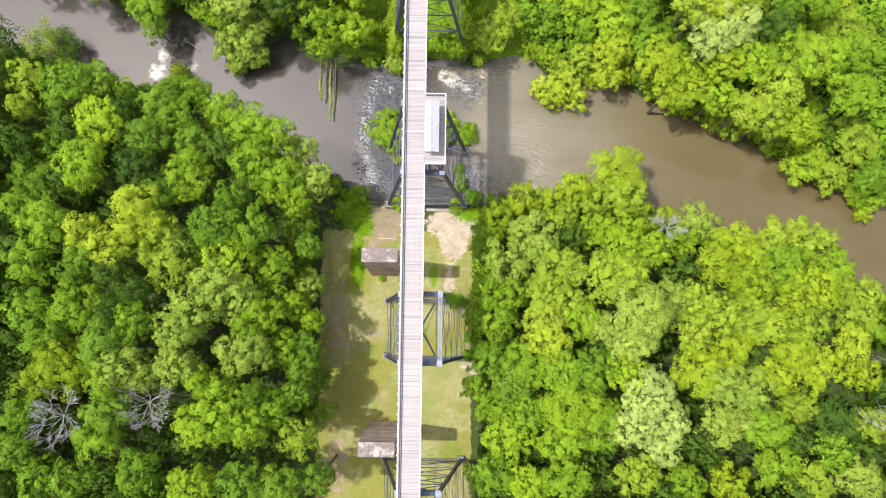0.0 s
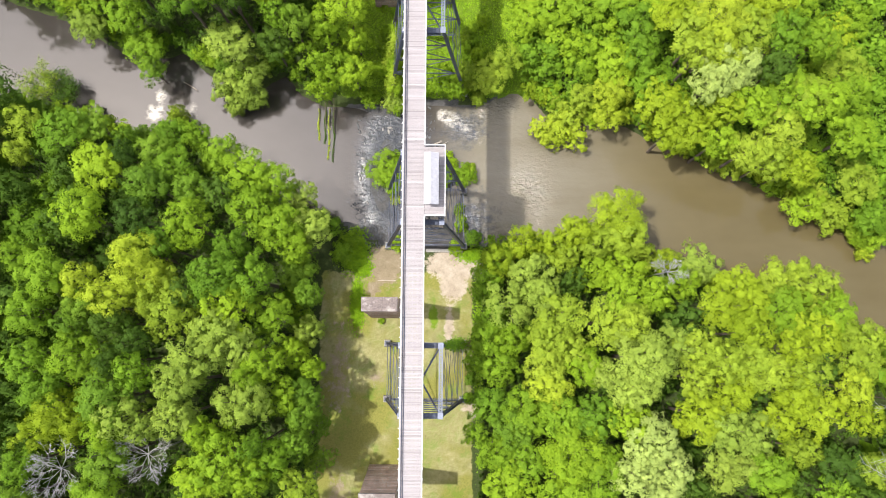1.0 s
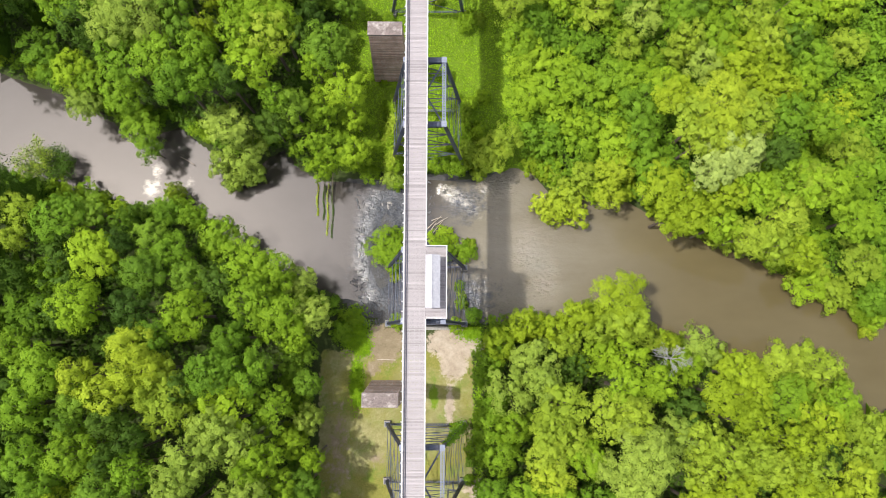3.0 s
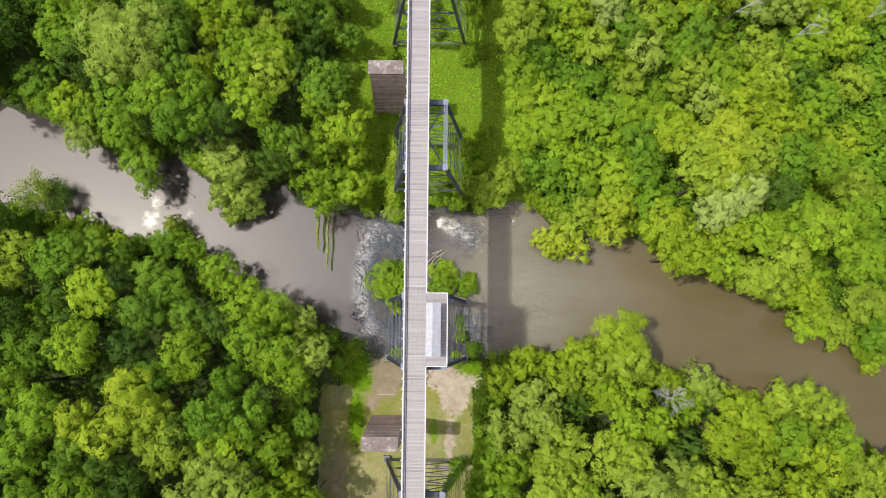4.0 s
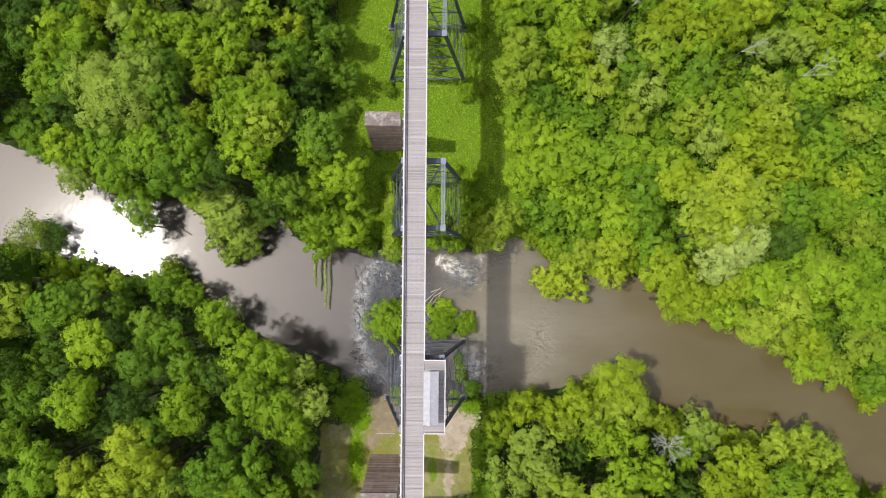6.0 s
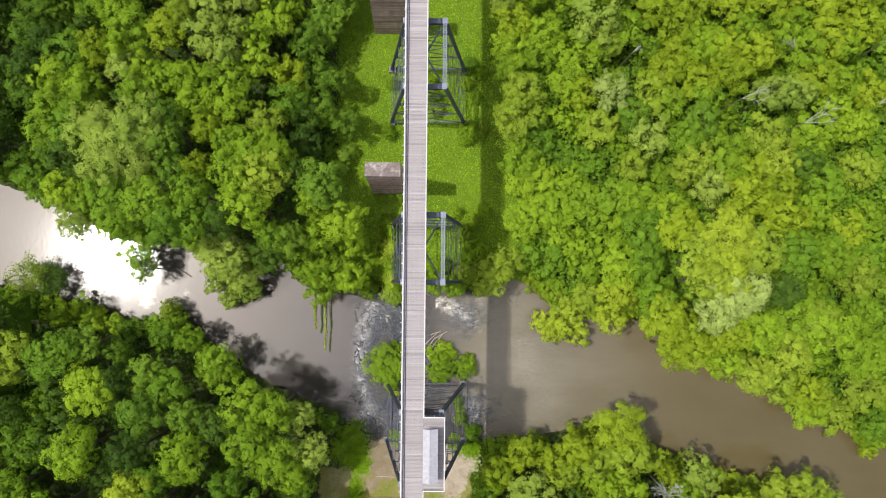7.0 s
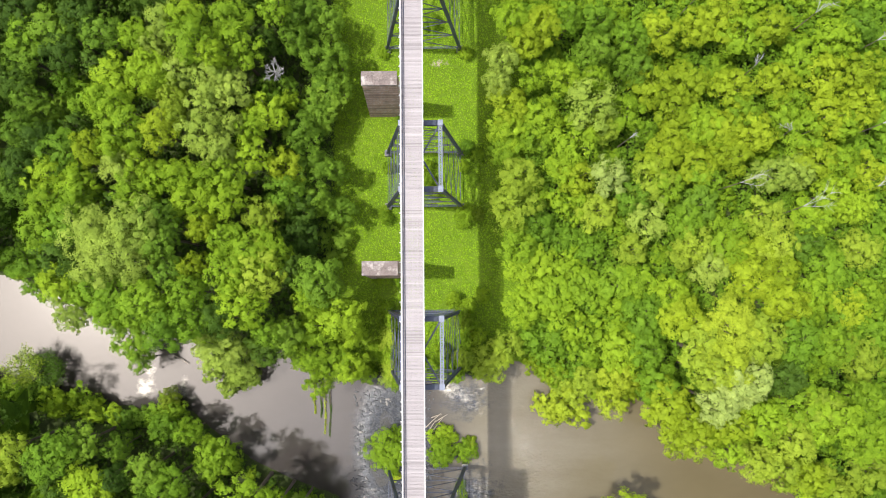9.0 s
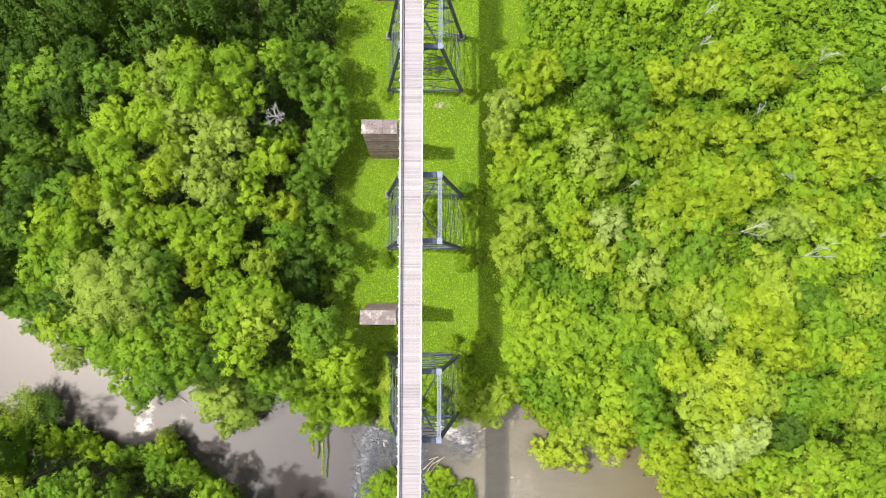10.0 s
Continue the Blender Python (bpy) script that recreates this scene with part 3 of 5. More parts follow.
Y0, Y1 = -62.0, 182.0
bridge = thing("footbridge", (0, Y0, 36.2), "long timber-decked footbridge on steel plate girders", "footbridge")


def bridge_part(name, bm, material, label="", parent=None):
    bm.transform(Matrix.Translation((0, -Y0, -36.2)))
    return part(name, bm, material, parent or bridge, label)


for x in (-1.15, 1.15):
    bm = bmesh.new()
    box(bm, (x - 0.03, Y0, 36.1), (x + 0.03, Y1, 38.5))
    box(bm, (x - 0.22, Y0, 36.02), (x + 0.22, Y1, 36.1))
    box(bm, (x - 0.22, Y0, 38.5), (x + 0.22, Y1, 38.58))
    for y in np.arange(Y0 + 1, Y1, 1.9):
        for s in (-1, 1):
            box(bm, (x + s * 0.03 + (-0.15 if s < 0 else 0), y - 0.015, 36.1), (x + s * 0.03 + (0.15 if s > 0 else 0), y + 0.015, 38.5))
    bridge_part("girder", bm, STEEL_DARK, "dark riveted plate girder")
bm = bmesh.new()
for y in np.arange(Y0 + 1, Y1, 5.7):
    beam(bm, (-1.12, y, 37.3), (1.12, y + 2.85, 37.3), 0.12, 0.12)
    beam(bm, (1.12, y + 2.85, 37.3), (-1.12, y + 5.7, 37.3), 0.12, 0.12)
bridge_part("cross_bracing", bm, STEEL_DARK)
for x in (-1.5, -0.75, 0.0, 0.75, 1.5):
    bridge_part("stringer", slab((x - 0.06, Y0, 38.6), (x + 0.06, Y1, 38.93)), RAIL_GREY)


def plank_field(y0, y1, x0, x1, pitch, seed):
    rnd = random.Random(seed)
    bm = bmesh.new()
    y = y0
    while y < y1 - pitch * 0.5:
        w = pitch - 0.016
        dz = rnd.uniform(-0.006, 0.006)
        box(bm, (x0 + rnd.uniform(-0.02, 0.02), y, DECK_Z - 0.055 + dz), (x1 + rnd.uniform(-0.02, 0.02), y + w, DECK_Z + dz))
        y += pitch
    return bm


tagged(bridge_part("deck_planks", plank_field(Y0, Y1, -1.66, 1.66, 0.205, 3), PLANK, "pale weathered transverse deck planks"), kind="stuff")


for x in (-1.45, -1.17):
    bridge_part("kerb_strip", slab((x - 0.035, Y0, DECK_Z + 0.008), (x + 0.035, Y1, DECK_Z + 0.07)), STEEL, "dark grey conduit strip along the deck")


def railing(points, owner, spacing, outrigger):
    """Posts, three rails and a flat cap along a straight run."""
    (xa, ya), (xb, yb) = points
    a, b = Vector((xa, ya, 0)), Vector((xb, yb, 0))
    d = (b - a).normalized()
    o = Vector((-d.y, d.x, 0))
    up = Vector((0, 0, 1))
    for i, (z, w, h) in enumerate(((1.18, 0.14, 0.045), (0.98, 0.04, 0.12), (0.66, 0.04, 0.10), (0.32, 0.04, 0.10))):
        mat = RAIL_WOOD if i == 0 else RAIL_GREY
        side = o * (-0.03 if i else 0.0)
        bridge_part("cap_rail" if i == 0 else "rail", bar(a + up * (DECK_Z + z) + side, b + up * (DECK_Z + z) + side, w, h), mat, "bleached timber cap rail" if i == 0 else "", owner)
    n = max(1, round((b - a).length / spacing))
    for i in range(n + 1):
        p = a.lerp(b, i / n)
        bm = bmesh.new()
        beam(bm, p + o * 0.045 + up * (DECK_Z - 0.40), p + o * 0.045 + up * (DECK_Z + 1.155), 0.09, 0.11, d)
        if outrigger:
            beam(bm, p + o * 0.02 + up * (DECK_Z - 0.10), p + o * 0.34 + up * (DECK_Z - 0.10), 0.13, 0.16)
            beam(bm, p + o * 0.30 + up * (DECK_Z - 0.04), p + o * 0.07 + up * (DECK_Z + 0.75), 0.07, 0.07, d)
        bridge_part("railing_post", bm, RAIL_WOOD, "", owner)


railing(((-1.68, -61.0), (-1.68, 181.0)), bridge, 1.5, True)
for ya, yb in ((-61.0, 29.5), (40.6, 181.0)):
    railing(((1.68, yb), (1.68, ya)), bridge, 1.5, False)

# ---- the roofed overlook beside the deck ----
OV_S, OV_N, OV_E = 29.65, 40.6, 4.82
overlook = thing("overlook_platform", (3.3, OV_S, 36.2), "timber viewing platform beside the footbridge deck", "viewing platform")
overlook.location = (0, Y0, 36.2)
tagged(bridge_part("platform_planks", plank_field(OV_S, OV_N, 1.69, OV_E - 0.05, 0.205, 8), PLANK, "pale weathered platform planks", overlook), kind="stuff")
for y in np.linspace(OV_S + 0.1, OV_N - 0.1, 6):
    bridge_part("joist", slab((1.5, y - 0.08, 38.45), (OV_E, y + 0.08, 38.93)), STEEL_DARK, "", overlook)
for x in (2.4, 3.4, 4.7):
    bridge_part("bearer", slab((x - 0.1, OV_S, 38.0), (x + 0.1, OV_N, 38.44)), STEEL_DARK, "", overlook)
for x in (2.4, 4.35):
    for y in (29.3, 40.65):
        yy = min(max(y, OV_S + 0.2), OV_N - 0.2)
        bridge_part("support_post", slab((x - 0.13, yy - 0.13, TOP_Z + 0.12), (x + 0.13, yy + 0.13, 38.0)), STEEL_DARK, "", overlook)
railing(((OV_E, OV_N), (OV_E, OV_S)), overlook, 1.6, False)
railing(((OV_E, OV_S), (1.75, OV_S)), overlook, 1.5, False)
railing(((1.75, OV_N), (OV_E, OV_N)), overlook, 1.5, False)

shelter = thing("roofed_shelter", (2.75, 35.0, DECK_Z), "small open shelter with a pale sheet-metal gable roof", "shelter")


def shelter_part(name, bm, material, label="", parent=None):
    bm.transform(Matrix.Translation((-2.75, -35.0, -DECK_Z)))
    return part(name, bm, material, parent or shelter, label)


RS, RN, RIDGE = 31.15, 39.1, 41.9
for xa, za, xb, zb in ((1.62, 41.45, 2.55, RIDGE), (2.55, RIDGE, 3.85, 41.30)):
    bm = bmesh.new()
    vs = [bm.verts.new(p) for p in ((xa, RS, za), (xb, RS, zb), (xb, RN, zb), (xa, RN, za), (xa, RS, za - 0.06), (xb, RS, zb - 0.06), (xb, RN, zb - 0.06), (xa, RN, za - 0.06))]
    for q in ((0, 1, 2, 3), (7, 6, 5, 4), (0, 4, 5, 1), (1, 5, 6, 2), (2, 6, 7, 3), (3, 7, 4, 0)):
        bm.faces.new([vs[i] for i in q])
    panel = shelter_part("roof_panel", bm, ROOF_METAL, "pale lavender-grey sheet-metal roof slope")
    for y in np.arange(RS + 0.4, RN, 0.45):
        sm = bmesh.new()
        beam(sm, (xa, y, za + 0.012), (xb, y, zb + 0.012), 0.03, 0.03)
        shelter_part("standing_seam", sm, ROOF_METAL, "", panel)
shelter_part("ridge_cap", bar((2.55, RS, RIDGE + 0.02), (2.55, RN, RIDGE + 0.02), 0.22, 0.04), ROOF_METAL)
for x, zt in ((1.85, 41.4), (3.65, 41.25)):
    for y in (RS + 0.4, 35.0, RN - 0.4):
        shelter_part("shelter_post", slab((x - 0.07, y - 0.07, DECK_Z + 0.01), (x + 0.07, y + 0.07, zt), 0.01), RAIL_GREY)
    shelter_part("eave_beam", slab((x - 0.06, RS + 0.1, zt - 0.22), (x + 0.06, RN - 0.1, zt - 0.06)), RAIL_GREY)
for y in (RS + 0.35, RN - 0.35):
    shelter_part("tie_beam", slab((1.8, y - 0.05, 41.05), (3.7, y + 0.05, 41.2)), RAIL_GREY)
bench = thing("bench", (3.35, 35.0, DECK_Z), "grey timber bench under the shelter roof", "bench")
for x in (-0.18, 0.0, 0.18):
    part("seat_slat", slab((x - 0.07, -2.6, 0.42), (x + 0.07, 2.6, 0.46), 0.008), RAIL_GREY, bench)
for y in (-2.2, 0.0, 2.2):
    part("bench_leg", slab((-0.22, y - 0.05, 0.005), (0.22, y + 0.05, 0.42), 0.008), RAIL_GREY, bench)


# ---- trees ----
def leaf_mesh(name, centres, normals, sizes, rng, soft=None):
    """Small pointed leaf sprays, one three-cornered face each; soft: the rounded form of the clump that they clothe."""
    n = len(centres)
    t = np.cross(normals, rng.normal(size=(n, 3)))
    t /= np.linalg.norm(t, axis=1, keepdims=True) + 1e-9
    b = np.cross(normals, t)
    s = sizes[:, None]
    w = rng.uniform(0.45, 0.7, (n, 1))
    v = np.stack([centres - t * s * 0.45 - b * s * w, centres - t * s * 0.6 + b * s * w, centres + t * s * 0.9], 1)
    if soft is not None:
        face = np.cross(v[:, 1] - v[:, 0], v[:, 2] - v[:, 0])
        away = (face * soft).sum(1) < 0
        v[away] = v[away][:, ::-1]
    me = bpy.data.meshes.new(name)
    me.vertices.add(3 * n)
    me.vertices.foreach_set("co", v.astype(np.float32).ravel())
    me.loops.add(3 * n)
    me.loops.foreach_set("vertex_index", np.arange(3 * n, dtype=np.int32))
    me.polygons.add(n)
    me.polygons.foreach_set("loop_start", np.arange(0, 3 * n, 3, dtype=np.int32))
    me.update(calc_edges=True)
    if soft is not None:
        me.polygons.foreach_set("use_smooth", np.ones(n, bool))
        me.normals_split_custom_set_from_vertices(np.repeat(soft, 3, axis=0).tolist())
    return me


def unit(v):
    return v / (np.linalg.norm(v, axis=-1, keepdims=True) + 1e-9)


def crown_points(rng, radius, height, base, lobes, tufts, leaves, leaf, squash=0.75):
    """Lobes on a rounded crown, tufts on the lobes, leaf sprays on the tufts."""
    lc, lr = [], []
    for i in range(lobes):
        u = (i + 0.5) / lobes
        polar = math.acos(1 - 1.28 * u)
        az = i * 2.39996 + rng.uniform(-0.5, 0.5)
        k = rng.uniform(0.50, 0.92)
        lc.append((radius * k * math.sin(polar) * math.cos(az), radius * k * math.sin(polar) * math.sin(az), base + height * (0.40 + 0.50 * k * math.cos(polar)) + rng.uniform(-0.06, 0.06) * height))
        lr.append(radius * rng.uniform(0.24, 0.40))
    lc, lr = np.array(lc), np.array(lr)
    out = unit(lc - np.array([0, 0, base + height * 0.25]))
    d = unit(rng.normal(size=(lobes, tufts, 3)) + np.array([0, 0, 0.75]) + 0.5 * out[:, None, :])
    tc = lc[:, None, :] + d * (lr[:, None] * rng.uniform(0.76, 1.04, (lobes, tufts)))[..., None] * np.array([1, 1, squash])
    tr = (lr[:, None] * rng.uniform(0.32, 0.50, (lobes, tufts)))
    e = unit(rng.normal(size=(lobes, tufts, leaves, 3)) + d[:, :, None, :] * 0.9 + np.array([0, 0, 0.35]))
    p = tc[:, :, None, :] + e * (tr[..., None] * rng.uniform(0.45, 1.15, (lobes, tufts, leaves)))[..., None]
    nrm = unit(e * 0.75 + d[:, :, None, :] * 0.9 + rng.normal(size=e.shape) * 0.25 + np.array([0, 0, 0.15]))
    soft = unit(e * 0.55 + d[:, :, None, :] * 0.85 + out[:, None, None, :] * 0.5 + rng.normal(size=e.shape) * 0.12)
    size = rng.uniform(0.6, 1.35, p.shape[:3]) * leaf
    # inner leaves that close the crown
    k = int(lobes * tufts * 2.2)
    q = unit(rng.normal(size=(k, 3))) * rng.uniform(0.2, 0.80, (k, 1)) * np.array([radius, radius, height * 0.36]) + np.array([0, 0, base + height * 0.38])
    turned = unit(rng.normal(size=(k, 3)) + np.array([0, 0, 1.2]))
    p = np.concatenate([p.reshape(-1, 3), q])
    nrm = np.concatenate([nrm.reshape(-1, 3), turned])
    soft = np.concatenate([soft.reshape(-1, 3), turned])
    size = np.concatenate([size.ravel(), rng.uniform(1.2, 2.2, k) * leaf])
    return p, nrm, size, lc, soft


def trunk_mesh(name, rng, height, base, girth, lobe_centres, limbs):
    bm = bmesh.new()
    lean = rng.uniform(-0.35, 0.35, 2)
    pts = [(0, 0, -0.6), (0.05, 0.0, height * 0.05), (lean[0], lean[1], base * 0.7), (lean[0] * 1.5, lean[1] * 1.4, base + (height - base) * 0.5)]
    tube(bm, pts, [girth * 1.35, girth, girth * 0.75, girth * 0.25], 7)
    start = Vector(pts[2])
    for c in lobe_centres[:limbs]:
        c = Vector(c)
        mid = start.lerp(c, 0.5) + Vector((0, 0, 0.06 * height))
        tube(bm, [start, mid, c], [girth * 0.4, girth * 0.24, girth * 0.07], 5)
    me = bpy.data.meshes.new(name)
    bm.to_mesh(me)
    bm.free()
    me.materials.append(BARK)
    return me


def tree_kind(seed, radius, height, base, lobes, tufts, leaves, leaf, limbs=9, girth=0.36, squash=0.75):
    rng = np.random.default_rng(seed)
    p, n, s, lc, soft = crown_points(rng, radius, height - base, base, lobes, tufts, leaves, leaf, squash=squash)
    crown = leaf_mesh("crown", p, n, s, rng, soft)
    crown.materials.append(LEAF["g"])
    return crown, trunk_mesh("trunk", rng, height, base, girth, lc, limbs), radius, height


TALL = [tree_kind(i, 4.2, 26.0, 15.5, 18 + 2 * (i % 4), 11, 25, 0.195) for i in range(8)]
BROAD = [tree_kind(60 + i, 6.0, 27.0, 14.5, 34, 12, 26, 0.20, 12, 0.5) for i in range(4)]
MIDDLE = [tree_kind(20 + i, 4.0, 15.0, 5.5, 16 + 2 * (i % 3), 11, 24, 0.19, 8, 0.24) for i in range(6)]
SHRUB = [tree_kind(40 + i, 3.4, 7.5, 0.9, 14, 10, 21, 0.20, 7, 0.12, 0.85) for i in range(5)]
MOUND = [tree_kind(80 + i, 3.4, 5.0, 0.3, 30, 8, 20, 0.165, 7, 0.10, 0.9) for i in range(4)]
WORDS = {"b": "bright green", "g": "mid-green", "d": "deep green", "y": "yellow-green", "l": "lime green", "p": "pale green", "c": "silvery grey-green", "k": "cool green", "o": "olive green"}
tree_rng = random.Random(11)


def plant(species, x, y, r, h, where):
    kinds = BROAD if h > 16 and r > 4.8 else TALL if h > 19 else MIDDLE if h > 9.5 else MOUND if "bridge" in where else SHRUB
    crown, trunk, r0, h0 = kinds[tree_rng.randrange(len(kinds))]
    name, noun, group = ("shrub", "shrub", "riverside shrubs") if h <= 9.5 else ("small_tree", "small tree", "low trees") if h < 18 else ("tree", "tall broadleaf tree", "woodland trees")
    tree = thing(name, (x, y, float(ground_height(x, y)) - 0.05), f"{WORDS[species]} leafy {noun} {where}", "shrub" if h <= 9.5 else "tree", group)
    tree.rotation_euler = (0, 0, tree_rng.uniform(0, 6.283))
    k = r / r0
    tree.scale = (k * tree_rng.uniform(0.93, 1.07), k * tree_rng.uniform(0.93, 1.07), h / h0)
    t = new("trunk", trunk)
    t.parent = tree
    c = new("crown", crown)
    c.parent = tree
    c.material_slots[0].link = "OBJECT"
    c.material_slots[0].material = LEAF[species]
    return tree


SOUTHWEST_A = [
    ("l", -70.9, 48.6, 3.5, 23.3), ("g", -63.9, 47.7, 4.5, 23.1), ("k", -59.5, 49.1, 3.6, 20.2), ("l", -72.6, 44.1, 2.5, 20.4), ("k", -54.5, 47.5, 2.6, 18),
    ("d", -52.5, 43.3, 2.4, 22.4), ("g", -48.1, 50.2, 3.3, 12.2), ("g", -42.9, 49.4, 2.7, 14.1), ("k", -48.2, 44, 3.1, 20.6), ("g", -37.4, 44.5, 4.2, 17.4),
    ("g", -44.5, 41.7, 3.6, 20.8), ("b", -57.6, 41.3, 4.8, 22.1), ("g", -68.1, 37.7, 3.1, 16.5), ("b", -56.9, 31.5, 4.6, 29.9), ("k", -47.8, 37.6, 3.9, 24.8),
    ("k", -40.4, 37.1, 3, 23.4), ("b", -39.9, 30.4, 4.3, 27.3), ("d", -34.3, 36.2, 3.2, 25.8), ("b", -29.6, 39.3, 4.5, 27.5), ("b", -25.1, 37.8, 3.9, 26.8),
]
SOUTHWEST_B = [
    ("b", -28.3, 32.3, 4.4, 27.8), ("b", -23.9, 29.9, 4.3, 25.7), ("p", -21.4, 36.5, 3.1, 21.2), ("p", -18.6, 30.5, 3.6, 22.1), ("b", -21.4, 27.1, 3.3, 23.2),
    ("g", -71.4, 30.6, 4.6, 18.2), ("g", -61.6, 21.2, 4.1, 32.5), ("g", -69.6, 24.8, 3.4, 25.1), ("d", -49, 31, 3.7, 27.4), ("y", -47.8, 25.4, 3.8, 29.8),
    ("y", -45.9, 20.7, 4.9, 30.3), ("y", -55.6, 19.6, 3.4, 31.3), ("y", -49.9, 17.6, 3.9, 33.2), ("l", -42.5, 19.9, 3.2, 28.6), ("g", -44.6, 26.5, 3.2, 27.1),
    ("g", -31.4, 26.5, 2.9, 29.8), ("g", -33.1, 21.3, 4.1, 33.7), ("g", -28.1, 20.8, 4.1, 31), ("k", -22.1, 22.7, 3.9, 18.8), ("k", -19.3, 18.5, 2.6, 21.7),
]
SOUTHWEST_C = [
    ("d", -38.7, 18, 2.9, 29.2), ("g", -64.5, 15, 3.8, 31.4), ("k", -55.9, 16, 3.4, 30.3), ("k", -57.7, 12.1, 3.1, 29.8), ("l", -41.3, 14.8, 4.6, 28.9),
    ("l", -45.2, 17, 2.7, 29.3), ("d", -50.4, 13.1, 3.1, 32), ("d", -46.2, 10.4, 3.1, 32.6), ("b", -55.6, 7.8, 4.1, 31.8), ("g", -64.2, 6.8, 4.1, 30.9),
    ("g", -60.7, 2.4, 3.6, 32), ("d", -49.5, 6.8, 2.6, 33.3), ("g", -45.1, 5.3, 3.1, 35.2), ("p", -33.1, 11.6, 4.1, 31.5), ("p", -36.1, 7.1, 4.4, 33.2),
    ("p", -29.8, 8.6, 3.8, 29.9), ("p", -38.5, 3.3, 3.7, 33.5), ("p", -28.7, -0.3, 4.2, 29.5), ("b", -28.1, 4.7, 2.7, 28.7), ("b", -31.8, 15.7, 4.7, 30.4),
]
SOUTHWEST_D = [
    ("b", -25.6, 14.5, 4.3, 24.7), ("p", -19.3, 12.2, 2.9, 18.6), ("b", -25.6, 7, 3.3, 28.1), ("b", -21.7, 8.2, 2.7, 21.6), ("b", -18, 5.6, 2, 21.7),
    ("b", -23.6, 1.1, 3.7, 23.3), ("k", -19.1, 1, 3, 21.1), ("k", -17.9, -5.2, 2.8, 16.5), ("k", -19.5, -2.6, 2.8, 23.7), ("o", -57.9, -2.1, 4.9, 31.6),
    ("o", -61.8, -4.8, 3.2, 31), ("k", -50.2, 0.7, 4.3, 33), ("p", -47.3, -2.1, 3.9, 32.9), ("p", -43.8, -3.8, 2.6, 32.4), ("b", -50.6, -4.2, 3.4, 32),
    ("b", -34.2, -4.7, 2.8, 31.9), ("p", -38.7, -1.9, 3.4, 32.4), ("g", -25.8, -6.7, 2.3, 32.9), ("k", -17.6, -10.8, 3.0, 17.5), ("k", -19.7, -6.8, 2.7, 27.6),
]
SOUTHWEST_E = [
    ("b", -31, -8.7, 4.8, 33.2), ("b", -34.7, -11.8, 4.1, 31.8), ("b", -26.6, -11.4, 3.7, 32.7), ("l", -19.2, -13.7, 3.5, 29.3), ("g", -23, -9.1, 3.2, 31.3),
    ("k", -50.3, -9.3, 4, 31.2), ("g", -52.3, -13.9, 3.6, 30.5), ("g", -64.4, -10.3, 3.2, 30.2), ("g", -45.2, -19.9, 4, 30), ("g", -60.9, -21.1, 3.8, 29.5),
    ("k", -55.3, -21, 3.6, 29.7), ("g", -27.8, -21.2, 4, 30.3), ("k", -21.7, -21.1, 3.2, 29.5), ("k", -15.5, -20.3, 2.7, 28.5), ("k", -65.5, -16.2, 3.2, 29.7),
    ("b", -36.1, -21.3, 3.8, 30),
]
SOUTHEAST_A = [
    ("o", 37, 33.3, 5.3, 17.7), ("l", 38.2, 29.4, 4.6, 18.4), ("l", 32.9, 28.2, 3.5, 18), ("o", 28.9, 30.7, 3.1, 19.2), ("o", 25.4, 28.2, 3.6, 17.8),
    ("o", 19.9, 29, 3.5, 16.1), ("o", 14.7, 25.3, 3.5, 14.4), ("l", 26.8, 25.8, 3.4, 17.5), ("g", 13.2, 22.5, 3, 12), ("p", 20.8, 22.1, 4.4, 17.3),
    ("p", 16.4, 16.9, 4.6, 18.5), ("p", 22.4, 18.7, 3.5, 20.6), ("g", 14, 14.8, 3, 15.7), ("g", 11.8, 19.2, 2.4, 13), ("b", 33.5, 23.5, 4.7, 13.9),
    ("b", 38, 23.2, 3.9, 18.1), ("b", 36.6, 17.9, 4.2, 23.9), ("b", 42, 18.7, 3.4, 22.9), ("l", 33, 13.9, 4.7, 25.9), ("l", 36.8, 13.7, 3.1, 30.5),
]
SOUTHEAST_B = [
    ("l", 24.8, 14.9, 4.4, 22.9), ("l", 22.7, 10.8, 3.8, 23.8), ("l", 26.7, 9.1, 3.2, 24), ("o", 46.3, 25.6, 2.1, 18.4), ("p", 52.5, 24.7, 4.3, 16),
    ("b", 49, 21.3, 3.5, 14.9), ("o", 57.5, 20.2, 3.9, 20.4), ("o", 53.8, 16.9, 3.9, 21.2), ("o", 59.4, 16.6, 3.9, 20), ("l", 67.4, 21.6, 4.7, 16.9),
    ("l", 72.2, 22.7, 3.9, 16.5), ("b", 66, 16.2, 4.5, 20.6), ("l", 74.8, 19.4, 4.6, 18.9), ("b", 73.6, 15.3, 3.9, 21.5), ("o", 69.8, 12.1, 4.4, 22.7),
    ("o", 56.9, 12, 3.7, 28.1), ("l", 76, 12.3, 2.8, 22.1), ("l", 79.1, 11.2, 3.3, 22.1), ("g", 12.6, 10.9, 3.4, 17), ("g", 10.2, 6.9, 2.5, 18.5),
]
